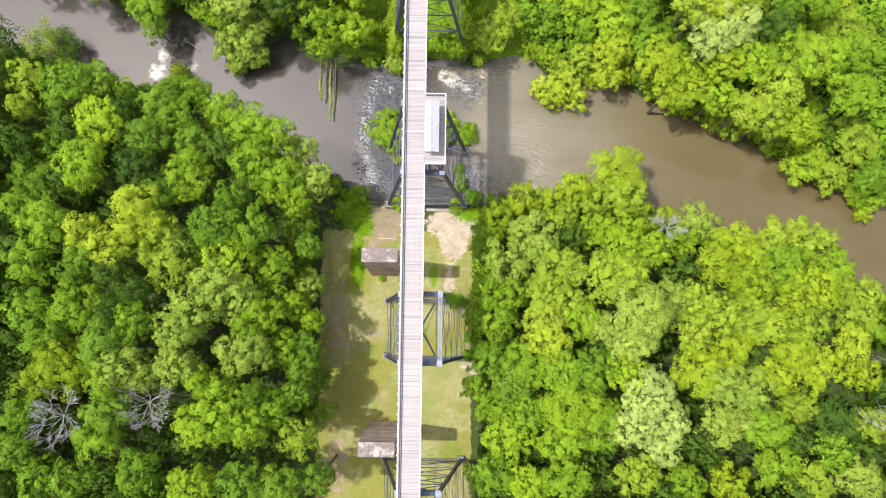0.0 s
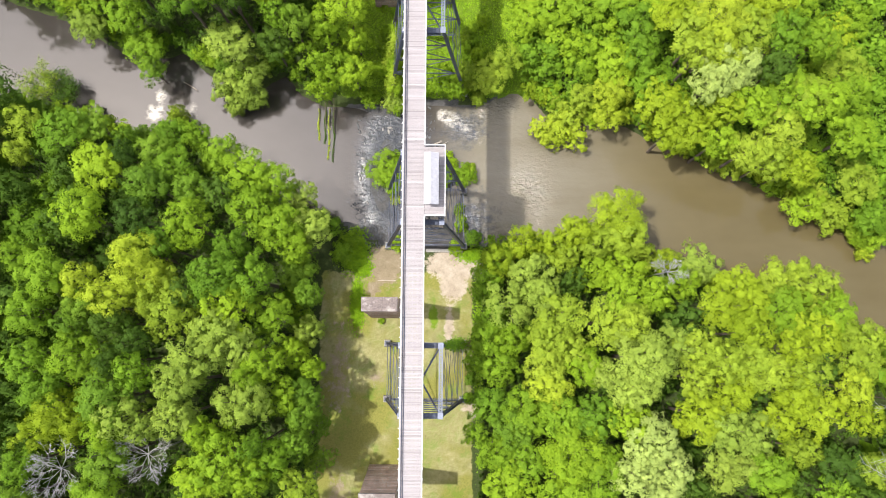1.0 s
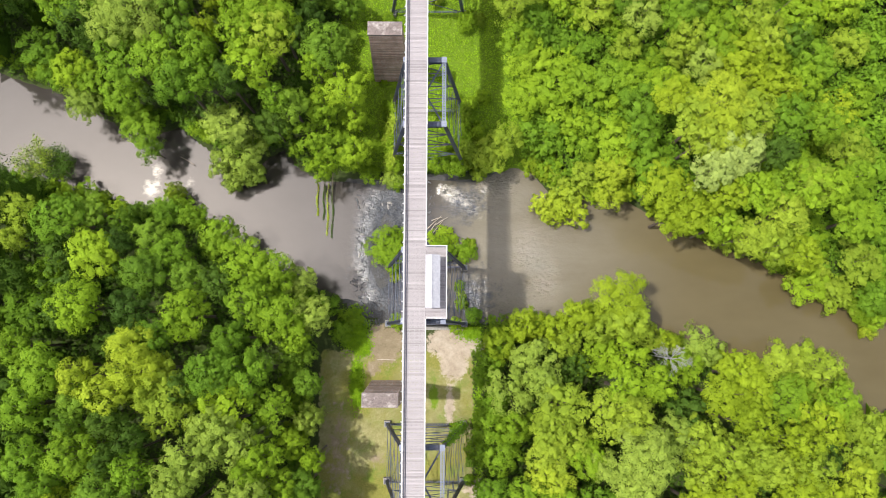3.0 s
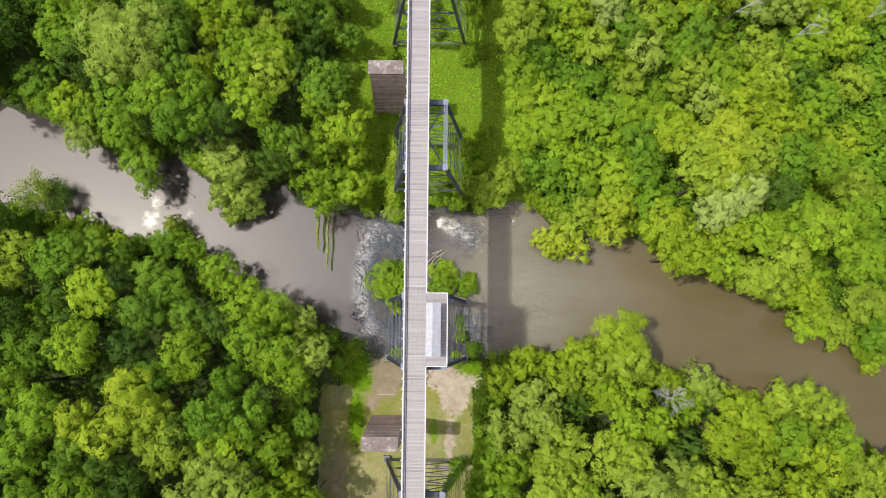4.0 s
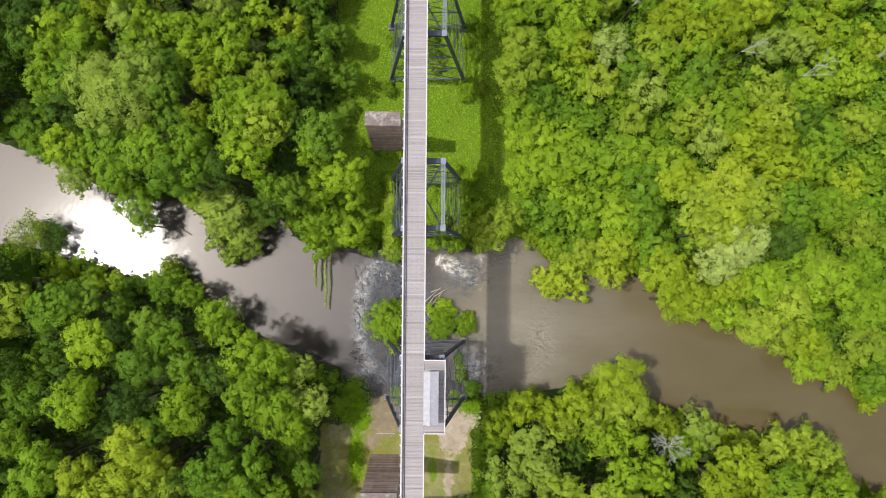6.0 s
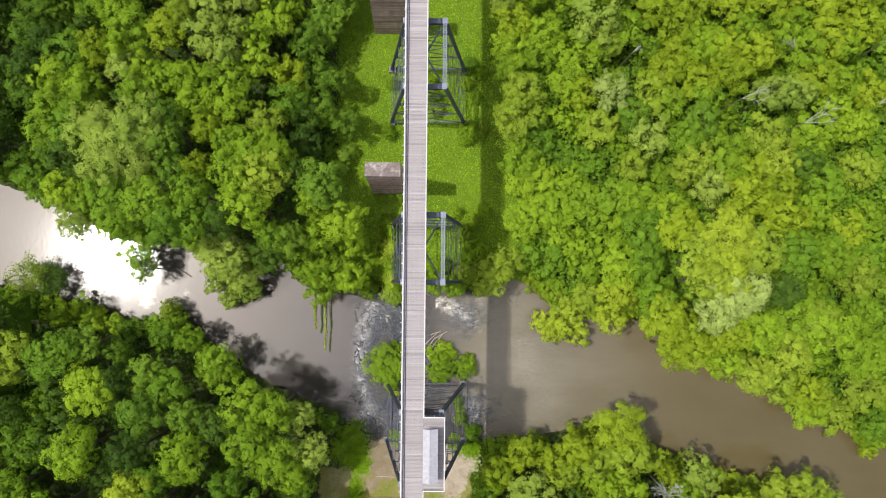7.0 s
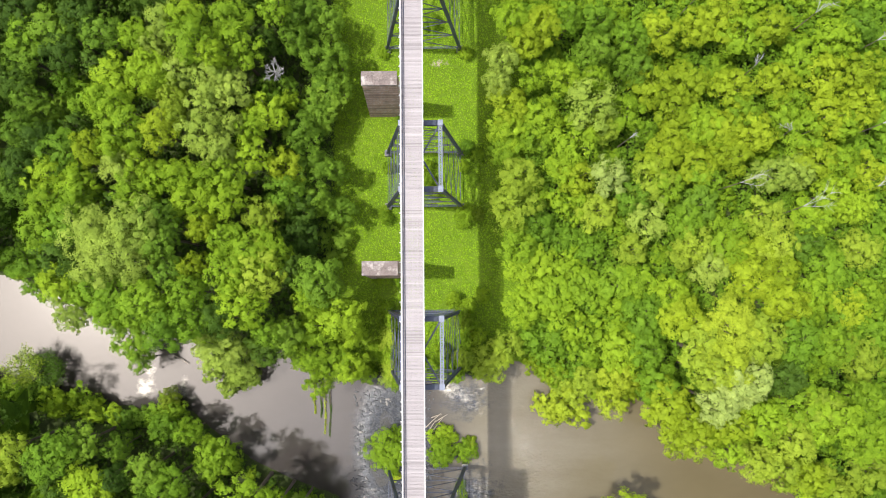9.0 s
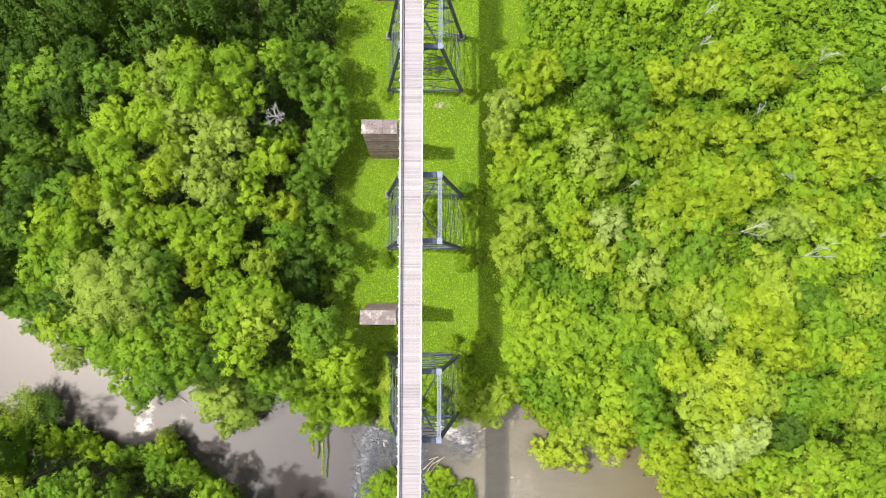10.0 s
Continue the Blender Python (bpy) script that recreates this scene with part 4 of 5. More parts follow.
SOUTHEAST_C = [
    ("b", 17.4, 10.7, 3.7, 18.4), ("g", 14.4, 5.9, 3.8, 18.3), ("g", 13.2, -0.8, 3.4, 20.5), ("l", 22.7, 7.1, 4, 23.3), ("y", 23.3, 2.4, 3.6, 23.4),
    ("b", 29.3, 6.3, 3.4, 24.8), ("p", 38.1, 7.5, 5.3, 31.4), ("p", 37.2, 2.7, 4.3, 27.1), ("p", 31.9, 4.9, 2.7, 25.7), ("p", 44.4, 10.2, 3.4, 23.1),
    ("l", 49.3, 9.3, 4.3, 25.3), ("l", 51.6, 7.4, 3.6, 30), ("l", 48, 4.4, 3.3, 25.9), ("o", 54.7, 2.5, 3.7, 25.6), ("l", 58.2, 5.8, 3.6, 31.2),
    ("o", 63.5, 9.5, 3.6, 30.3), ("l", 65.5, 5.6, 3.5, 29.8), ("y", 76.3, 2.7, 3.3, 22.4), ("l", 77.9, 7.5, 3.8, 22.1), ("o", 64.3, 1.8, 3.7, 27.4),
]
SOUTHEAST_D = [
    ("l", 55.6, 7.6, 3.1, 30.9), ("b", 19.9, -1.6, 4.4, 22.1), ("g", 25.5, -2.3, 3.8, 23.9), ("g", 31, -2.2, 3.7, 24.9), ("k", 17.2, -4.5, 3.8, 21.7),
    ("g", 10.5, -5.8, 2.4, 21), ("b", 14.2, -8.6, 3.4, 20.8), ("b", 36.4, -2.6, 3.7, 26.2), ("o", 48.4, -2.1, 4.3, 24.8), ("p", 53.5, -4.1, 4.4, 23.1),
    ("p", 59, -5.4, 3.8, 21.6), ("o", 64.2, -2.6, 3.9, 20.6), ("o", 71.1, -1.6, 3.9, 20.8), ("b", 27.2, -8.8, 5.6, 24.3), ("b", 32.1, -11.7, 4.2, 24.6),
    ("b", 25.4, -13.7, 4.2, 23.8), ("c", 39.7, -6.4, 4.3, 27.7), ("c", 43.2, -10.3, 3.9, 25.6), ("c", 37.1, -11.3, 3.7, 26.5), ("c", 42.4, -14.5, 3.7, 24),
]
SOUTHEAST_E = [
    ("p", 55.4, -13.2, 4.9, 14.8), ("p", 59.5, -11.8, 3.5, 17.4), ("l", 68.8, -8.6, 3.5, 18.7), ("g", 62.7, -12.4, 3.9, 19.1), ("d", 74.8, -11.2, 3.9, 20.2),
    ("l", 80.2, -11, 3.3, 21.1), ("o", 78.4, -2.4, 3, 21.7), ("b", 16.1, -14.4, 4.3, 20.6), ("g", 19, -10.5, 3.7, 21), ("g", 13.3, -20.5, 3.7, 21.2),
    ("b", 19.7, -22.2, 3.8, 21.9), ("b", 26.3, -21, 4.2, 23.1), ("l", 38.3, -19.8, 3.8, 23.6), ("b", 46.8, -22.1, 3.9, 20.7), ("o", 56.2, -22.4, 3.9, 18.9),
    ("b", 63.9, -19.2, 4.3, 19.7), ("l", 69.2, -21.9, 3.9, 20.6), ("p", 77.8, -20.7, 3.9, 21.1), ("g", 73.4, -16.1, 3.4, 20.5),
]
NORTHWEST_A = [
    ("d", -68.5, 124.4, 3.8, 22.9), ("k", -62.4, 122, 4.1, 23.5), ("d", -58.5, 124.3, 3.7, 23.5), ("k", -54.4, 121, 3.7, 23.5), ("g", -67.4, 120.3, 3.6, 22.6),
    ("d", -61.6, 118, 3.6, 23), ("k", -69.1, 117.4, 3.6, 21.6), ("d", -70.7, 113.7, 3.6, 20.6), ("g", -62.8, 113.5, 2.9, 18.3), ("g", -60.5, 111.2, 3.8, 16.1),
    ("k", -64.9, 109, 2.9, 15.9), ("k", -69.2, 110.5, 3.3, 19.4), ("k", -67.5, 107.4, 3.4, 18.7), ("k", -68.5, 103.6, 3.3, 22.8), ("d", -65.1, 102.3, 3.2, 23.3),
    ("b", -47.9, 119.6, 3.2, 24.6), ("p", -44.8, 118.5, 2.7, 25.1), ("p", -42.4, 122, 3.5, 25.3), ("b", -37.2, 118.5, 4, 28.7), ("b", -39.9, 123.4, 3.7, 25.4),
]
NORTHWEST_B = [
    ("b", -32.5, 123.2, 4.1, 22.9), ("b", -31, 117.7, 4.1, 24), ("b", -33.9, 115.6, 2.7, 28.1), ("g", -24.6, 125.1, 2.8, 23.1), ("d", -27.5, 120.2, 3, 18.9),
    ("k", -20.7, 125.8, 3.9, 18), ("k", -16.8, 125.5, 3.9, 15.5), ("k", -21.6, 121.3, 3.4, 18.6), ("k", -17.9, 117.8, 3.8, 16.5), ("k", -14.7, 119, 3.3, 15.7),
    ("b", -50.3, 112.6, 4, 26.3), ("b", -51.9, 108.6, 4, 27.3), ("b", -45.8, 113.4, 4, 26.1), ("b", -43.9, 112.5, 3.2, 25.8), ("b", -49, 103.6, 4, 27.4),
    ("p", -40.4, 114.5, 3.7, 25.3), ("p", -34.7, 112.8, 4.1, 25), ("p", -32, 111, 3.7, 23.7), ("p", -35.9, 108, 3.7, 24.2), ("l", -41.4, 109, 2.7, 25),
]
NORTHWEST_C = [
    ("l", -40.8, 106.1, 2.3, 25.2), ("o", -43.4, 103.4, 3.5, 26.1), ("p", -36.7, 103.1, 3.7, 24.7), ("p", -33.9, 100.2, 3.2, 24.5), ("p", -31.4, 104.9, 1.9, 23.3),
    ("b", -29, 99.7, 3.3, 21.1), ("b", -26.4, 107.6, 3.8, 19.5), ("k", -21, 104.7, 3.5, 16.2), ("b", -28.9, 104.6, 2.8, 21.6), ("k", -16.2, 111.8, 4.4, 13.8),
    ("k", -18.3, 109.1, 3.5, 13.9), ("k", -13.9, 113.3, 2.4, 14.4), ("o", -23.7, 98.2, 3.9, 17.8), ("k", -19.3, 98.7, 3.6, 14.2), ("k", -14.9, 97.6, 2.4, 14.4),
    ("g", -61.1, 99.6, 4.1, 23.5), ("o", -55.6, 100.2, 3.2, 25.3), ("b", -51.3, 100.6, 2.7, 26.5), ("p", -50.4, 97.2, 3.3, 26.2), ("b", -46.8, 97.2, 2.7, 25.8),
]
NORTHWEST_D = [
    ("b", -63.9, 95.7, 3.7, 23.8), ("b", -57.6, 94.5, 3.3, 25), ("b", -43.9, 95.3, 3.2, 25.8), ("b", -40.1, 95.3, 3.3, 25.8), ("k", -68.7, 94, 3.5, 23.7),
    ("b", -33.2, 95.5, 3.7, 23.4), ("b", -36.6, 95.4, 2.7, 24.9), ("d", -68.2, 97.5, 3.5, 24.6), ("b", -63.7, 91.9, 3.3, 23.1), ("b", -57.5, 91.7, 3.7, 25.2),
    ("b", -47.2, 92.5, 3.6, 27.2), ("g", -66.1, 87.2, 3.8, 21.1), ("g", -59.9, 87.9, 4.3, 23.9), ("p", -53.7, 85.7, 4.9, 28.8), ("p", -48.6, 82.8, 5.2, 30.3),
    ("p", -45.5, 87.3, 4.4, 31.4), ("p", -53.6, 81.1, 4, 27.3), ("k", -42.6, 84.7, 3.6, 29.3), ("k", -42.9, 88.4, 3.1, 28.6), ("k", -41.2, 79.2, 3.1, 28.1),
]
NORTHWEST_E = [
    ("b", -38.5, 91.5, 4.1, 25.1), ("b", -33.1, 91.6, 3.7, 23.7), ("o", -36.5, 86.7, 2.7, 25.1), ("o", -37.8, 80.1, 2.6, 27), ("b", -32.3, 84.8, 3.2, 25.1),
    ("l", -27.3, 89, 3.2, 19.8), ("b", -27.8, 83, 4.4, 26.1), ("l", -26.3, 79.1, 4.6, 27.7), ("b", -31.1, 79.1, 4, 27.8), ("b", -29.1, 73.7, 4.4, 28.3),
    ("b", -25.1, 82.1, 3.7, 25.4), ("g", -23.6, 93.1, 3.9, 18.3), ("d", -20.9, 90.2, 3.3, 16.7), ("k", -18.2, 92.4, 2.9, 14.8), ("k", -14.2, 90.5, 2.9, 12.4),
    ("k", -16.4, 84.8, 3.7, 5.3), ("d", -21.2, 85.2, 3.8, 15.4), ("d", -21.7, 80, 2.8, 23), ("k", -16.5, 77.1, 4.2, 25.9), ("b", -18.6, 74.3, 2.6, 24.4),
]
NORTHWEST_F = [
    ("g", -73.3, 81.8, 4.1, 10.8), ("b", -67.6, 77.6, 4, 11.9), ("g", -71.3, 77.1, 3.2, 11.9), ("g", -64, 76.3, 3.6, 10.4), ("p", -65.3, 71.8, 3.9, 12.9),
    ("g", -53.6, 76.4, 4.5, 23), ("g", -56.5, 72.2, 4, 15.3), ("g", -44.2, 73.9, 4.3, 29.9), ("g", -41.3, 70, 3.9, 30.2), ("g", -54, 66.9, 4.5, 13.4),
    ("g", -38.1, 75.5, 3.1, 28.9), ("g", -37, 71.1, 3.6, 29.5), ("k", -52.4, 62.8, 2.9, 14.5), ("d", -33.3, 71, 3, 28), ("p", -35.5, 65.1, 4.1, 19.1),
    ("p", -33.4, 62.6, 4, 14), ("d", -27.3, 65.5, 3.2, 19.8), ("b", -17.8, 69.3, 4.3, 17.7), ("b", -13.3, 71.4, 3.8, 21.7), ("b", -12.1, 67.7, 2.9, 13.5),
]
NORTHWEST_G = [
    ("b", -19.9, 64.8, 4, 14.1), ("b", -15.6, 62.6, 4.1, 12.6), ("b", -12.5, 61.4, 3.4, 14), ("b", -18.5, 58.6, 2.7, 17.3), ("k", -23.1, 68.3, 3.3, 21),
    ("g", -25.5, 68.7, 2.8, 23.3),
]
NORTHEAST_A = [
    ("p", 15.8, 117.9, 3.4, 16), ("p", 14.8, 113.8, 2.9, 15.2), ("b", 17.5, 125.3, 4, 15.7), ("o", 23.1, 124, 4.4, 15.7), ("o", 20, 120.8, 3.4, 15.8),
    ("b", 21.6, 114.9, 2.8, 14.8), ("g", 28.2, 125.1, 3.4, 15.9), ("g", 33.3, 125, 3.9, 16.1), ("k", 33, 119.3, 3.4, 17.2), ("b", 26.8, 114.4, 3.7, 17.3),
    ("b", 32.6, 113.8, 2.4, 18.9), ("g", 39.4, 121.7, 3.9, 16.1), ("k", 40.3, 116.4, 3.4, 16.4), ("o", 44.8, 122.9, 4, 15.4), ("p", 31.5, 108.9, 4.7, 18.9),
    ("b", 23.3, 107.6, 3.9, 12.6), ("o", 17, 110.3, 3.9, 13), ("b", 17.1, 105.8, 3.9, 11.5), ("b", 22.4, 104.1, 3.5, 11.3), ("b", 17.1, 102.1, 3.6, 10.5),
]
NORTHEAST_B = [
    ("b", 29.1, 103, 4.4, 15.1), ("l", 34.4, 105.5, 3.5, 14.5), ("b", 38.6, 107.8, 4, 14.4), ("o", 43.6, 112.6, 4, 15.2), ("g", 42.9, 104.6, 2.4, 13.4),
    ("o", 48, 108.6, 4.4, 14.2), ("o", 50, 113.7, 4.4, 14.6), ("b", 53.2, 105.5, 4.4, 13.9), ("o", 56.4, 104.4, 4, 14.1), ("o", 47.1, 102.5, 4, 13.3),
    ("o", 45.1, 99.3, 4, 12.8), ("c", 35.2, 96.1, 3.9, 14.9), ("l", 44, 96.3, 4.5, 12.7), ("b", 27.3, 98.5, 4, 13), ("o", 29.4, 96.4, 3.5, 13.1),
    ("l", 18.9, 96.5, 4.4, 13.2), ("l", 17.6, 91, 4.8, 15.8), ("o", 52.2, 98.3, 4, 13.4), ("g", 53.3, 96.2, 3.5, 13.6), ("o", 58.2, 100.2, 4, 14.2),
]
NORTHEAST_C = [
    ("o", 62.3, 104.3, 4.4, 14.5), ("p", 65, 96.1, 4, 15.1), ("b", 60.5, 122, 4.4, 14.7), ("o", 56.4, 125.1, 4.4, 14.8), ("o", 65.7, 124, 4, 14.8),
    ("o", 52.2, 124, 4, 14.9), ("b", 70.8, 117.7, 4.4, 14.7), ("o", 66.6, 113.6, 4.4, 14.6), ("o", 75.8, 114.5, 4.8, 14.8), ("o", 58.3, 112.6, 4.4, 14.5),
    ("b", 60.3, 108.5, 3.5, 14.4), ("b", 68.5, 108.4, 4, 14.6), ("o", 75.7, 107.3, 4.8, 14.7), ("o", 81.9, 109.3, 4.4, 14.8), ("b", 78.7, 105.2, 3.5, 14.7),
    ("b", 71.5, 104.2, 4.4, 14.7), ("g", 82.2, 123.8, 4, 14.9), ("b", 78, 121.8, 4, 14.9), ("o", 83.1, 115.5, 4, 14.9), ("o", 73.5, 99, 4.4, 14.7),
]
NORTHEAST_D = [
    ("b", 78.6, 97.9, 4, 14.5), ("o", 82.8, 96.9, 4, 14.5), ("p", 70.2, 96.9, 3.5, 14.8), ("l", 33.8, 90.3, 4.1, 11), ("b", 28.9, 91.6, 4.1, 8.8),
    ("g", 22.2, 88.2, 3.5, 11.3), ("g", 26, 85.3, 4.2, 6.4), ("b", 18.9, 84, 4.1, 11.9), ("b", 21.2, 79.9, 4.6, 9.6), ("b", 27.9, 79.8, 4.2, 7.6),
    ("g", 32.1, 83, 3.6, 8.2), ("l", 40, 82.9, 3.5, 11.1), ("p", 42.7, 89, 4.4, 13.1), ("b", 46.1, 94.2, 3.5, 12.7), ("g", 39.7, 92.1, 3.5, 13.2),
    ("k", 51.9, 90.9, 4, 14), ("g", 49.2, 87.7, 3.4, 15.6), ("l", 50.5, 83.9, 3.8, 15.1), ("l", 49.6, 81.4, 3, 10.7), ("p", 54.2, 79.6, 4, 12.4),
]
NORTHEAST_E = [
    ("b", 57.4, 84.8, 4.5, 12.7), ("o", 61.5, 81.6, 4.9, 12.5), ("l", 66, 84.3, 4.4, 14.4), ("l", 63.6, 88.7, 4, 15.4), ("b", 72.6, 88.7, 4.4, 13.7),
    ("b", 76.6, 92.8, 4, 14.2), ("b", 80.8, 90.7, 4, 14.1), ("l", 82.1, 82.5, 4, 13.1), ("g", 75.5, 79.4, 4.4, 13.7), ("k", 71.5, 83.6, 3.5, 13.6),
    ("o", 66.7, 78.4, 4, 14.9), ("o", 60.3, 76.4, 4.4, 15.3), ("b", 31.8, 75.6, 4.6, 9.8), ("b", 25.4, 74.5, 4.6, 9.7), ("b", 20, 72.5, 3.9, 10.3),
    ("g", 36.9, 76.6, 3.6, 10.7), ("b", 40.9, 76.6, 4.1, 11.3), ("b", 46.4, 74.5, 3.9, 14), ("o", 46.4, 70.7, 3.8, 20.4), ("g", 42.3, 70.4, 4.4, 13.7),
]
NORTHEAST_F = [
    ("b", 36.5, 70.1, 4.6, 6.9), ("b", 27.5, 69.2, 4.6, 9.2), ("g", 23.3, 66, 4.6, 8.5), ("b", 31.8, 64.9, 4.1, 8.8), ("b", 37.8, 64, 4.1, 10.2),
    ("g", 41.9, 64.4, 4, 14.9), ("y", 54.1, 68.9, 5.1, 23.5), ("l", 49.7, 65, 4.6, 22.1), ("y", 52.9, 63.2, 4.3, 23.9), ("l", 59.5, 66.8, 4.2, 21.9),
    ("l", 49.7, 61.4, 3.4, 24.8), ("o", 65.9, 72.5, 4.3, 18.7), ("b", 71.9, 74.4, 4.3, 16.7), ("o", 82.3, 71.9, 4.7, 6.2), ("b", 85.7, 74.1, 4.2, 7.9),
    ("g", 66.4, 65.8, 4.2, 21.6), ("b", 72.9, 65.6, 3.8, 20.3), ("l", 81.3, 61.9, 4.4, 13.7), ("c", 53.9, 58.6, 3.9, 24), ("c", 58, 59.4, 3.7, 23),
]
NORTHEAST_G = [
    ("c", 51.5, 55.9, 3.5, 25.7), ("d", 64.6, 59.9, 3.2, 21.3), ("b", 67.4, 55.2, 4.2, 22.2), ("l", 70.5, 54.3, 3.8, 24.1), ("b", 78.9, 55.7, 3.8, 20.7),
    ("g", 43.6, 58.4, 4, 16.7), ("o", 44.2, 54.5, 4.3, 20.4), ("o", 48.1, 52.7, 3.7, 21.3), ("y", 37.4, 59, 3.5, 11.3), ("y", 36.3, 54.1, 3.3, 13.5),
    ("y", 29.2, 52.6, 4.5, 8), ("y", 24.8, 52.6, 2.9, 8.1), ("l", 32, 58.4, 3.1, 9.7), ("l", 30.4, 55.8, 3.2, 7.9), ("l", 13.7, 61.9, 4.1, 11.5),
    ("l", 16.9, 65.1, 3, 10),
]
EAST_BANK_A = [
    ("o", 46.4, 49.1, 3.9, 21.1), ("o", 50.2, 49, 3.8, 22.4), ("b", 54.7, 47, 3.3, 23.3), ("l", 59.6, 45.1, 3.7, 23.4), ("l", 65.6, 49.1, 4.7, 21.7),
    ("l", 63.6, 43.1, 3.3, 23.3), ("o", 68.9, 42.2, 3.9, 22.3), ("l", 80.5, 35.9, 4.5, 9), ("b", 75, 37, 4, 11), ("l", 84.1, 41.3, 4.6, 10.8),
    ("b", 71.6, 52.8, 4.5, 25.5), ("b", 79.6, 48.3, 4.3, 19.7), ("b", 60.2, 52.9, 4.2, 22.5), ("o", 54.8, 52.8, 3.8, 24),
    ("g", 86.7, 34.1, 3.3, 12.4),
]
OVER_WATER = [("p", -36.6, 59.3, 3.2, 8.6), ("p", -33.4, 58.7, 3.0, 8.6), ("p", -39.4, 60.7, 3.0, 8.6), ("p", -37.4, 57.0, 2.4, 8.6)]
TREES = OVER_WATER + SOUTHWEST_A + SOUTHWEST_B + SOUTHWEST_C + SOUTHWEST_D + SOUTHWEST_E + SOUTHEAST_A + SOUTHEAST_B + SOUTHEAST_C + SOUTHEAST_D + SOUTHEAST_E + NORTHWEST_A + NORTHWEST_B + NORTHWEST_C + NORTHWEST_D + NORTHWEST_E + NORTHWEST_F + NORTHWEST_G + NORTHEAST_A + NORTHEAST_B + NORTHEAST_C + NORTHEAST_D + NORTHEAST_E + NORTHEAST_F + NORTHEAST_G + EAST_BANK_A


def where_is(x, y):
    side = "north" if y > 50 else "south"
    return f"in the {side} woods" if abs(x) > 30 else f"at the {side} woodland edge"


DEAD = [(-57.5, -10.3, 6.0), (-44, -8.5, 5.2), (45.2, 23.4, 3.4), (-24.8, 114.3, 2.4)]
for species, x, y, r, h in TREES:
    plant(species, x, y, r, h, where_is(x, y))

# the woods between and beyond the trees named above
fill_rng = random.Random(5)
stand = [(x, y, r) for _, x, y, r, _ in TREES] + DEAD
beyond = []
for _ in range(14000):
    x, y = fill_rng.uniform(-125, 125), fill_rng.uniform(-70, 185)
    north = y > (along(NORTH_BANK, x) + along(SOUTH_BANK, x)) / 2
    low = north and x > 0
    spacing = 0.72
    if low:
        r = fill_rng.choice((2.8, 3.3, 3.8, 4.6, 5.8)) * fill_rng.uniform(0.9, 1.1)
        h = 3.0 + r * fill_rng.uniform(0.4, 0.9)
        spacing = 0.6
    else:
        r, h = fill_rng.uniform(3.0, 4.6), fill_rng.uniform(15, 21)
        if abs(x) > 74 or not -20 < y < 130:
            h *= 1.4
        if abs(x + 4) < 30:
            h, r = h * 0.55, r * 0.85
    left, right = (-14.5, 19.5) if north else (-18.5, 10.8)
    if left - r * 0.75 < x < right + r * 0.75:
        continue
    if off_river(x, y) < r * 0.35 or any((x - a) ** 2 + (y - b) ** 2 < (spacing * (r + c)) ** 2 for a, b, c in stand):
        continue
    stand.append((x, y, r))
    beyond.append((x, y, r, h))

# shorter trees in the gaps of the high canopy
for _ in range(3500):
    x, y = fill_rng.uniform(-80, 80), fill_rng.uniform(-28, 140)
    if (x > 0 and y > 45) or -24 < x < 15 or off_river(x, y) < 2:
        continue
    r, h = fill_rng.uniform(2.4, 3.0), fill_rng.uniform(12, 16)
    if all((x - a) ** 2 + (y - b) ** 2 > (0.72 * (r + c)) ** 2 for a, b, c in stand):
        stand.append((x, y, r))
        beyond.append((x, y, r, h))

# low growth along both water lines
for bank, side in ((NORTH_BANK, 1), (SOUTH_BANK, -1)):
    x = -93.0
    while x < 93:
        r, h, back = fill_rng.uniform(2.2, 3.4), fill_rng.uniform(4.5, 8.5), fill_rng.uniform(0.3, 1.8)
        if x < 0 and not (side < 0 and x < -45):
            r, h, back = r * 0.7, h * 0.6, back + 1.4
        y = float(along(bank, x)) + side * back
        if not -17 < x < (21 if side > 0 else 13) and all((x - a) ** 2 + (y - b) ** 2 > (0.2 * (r + c)) ** 2 for a, b, c in stand):
            stand.append((x, y, r))
            plant(fill_rng.choice("oblol" if x > 0 else "gbkgb"), round(x, 2), round(y, 2), r, h, "leaning over the river")
        x += fill_rng.uniform(2.2, 3.6)


def undergrowth(name, count, seed, box_x, box_y, label, species, where):
    """Saplings, vines and brambles that close the ground between the trees."""
    rng = np.random.default_rng(seed)
    x, y = rng.uniform(*box_x, count), rng.uniform(*box_y, count)
    d = off_river(x, y)
    north = y > 50
    keep = (d > 0.3) & np.where(north, (x < -16.5) | (x > 20.5), (x < -20.5) | (x > 12.0)) & where(x, y)
    x, y = x[keep], y[keep]
    n, per = len(x), 9
    top = np.where((x > 0) & (y > 45), rng.uniform(1.4, 4.8, n), rng.uniform(0.4, 3.2, n))
    e = unit(rng.normal(size=(n, per, 3)) + np.array([0, 0, 0.5]))
    c = np.stack([x, y, ground_height(x, y) + top], 1)
    p = c[:, None, :] + e * rng.uniform(0.2, 1.1, (n, per, 1)) * np.array([1, 1, 0.7])
    q = p.reshape(-1, 3)
    me = leaf_mesh(name, q, unit(e.reshape(-1, 3) + rng.normal(size=q.shape) * 0.4 + np.array([0, 0, 0.7])), rng.uniform(0.25, 0.55, len(q)), rng)
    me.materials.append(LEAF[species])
    return tagged(new(name, me), label, "undergrowth", kind="stuff")


# species d here paints the shade of the gaps into the leaf colour
undergrowth("undergrowth", 26000, 91, (-92, 92), (-34, 154), "tangled undergrowth with gap shade painted into its green", "d", lambda x, y: ~((x > 0) & (y > 45)))
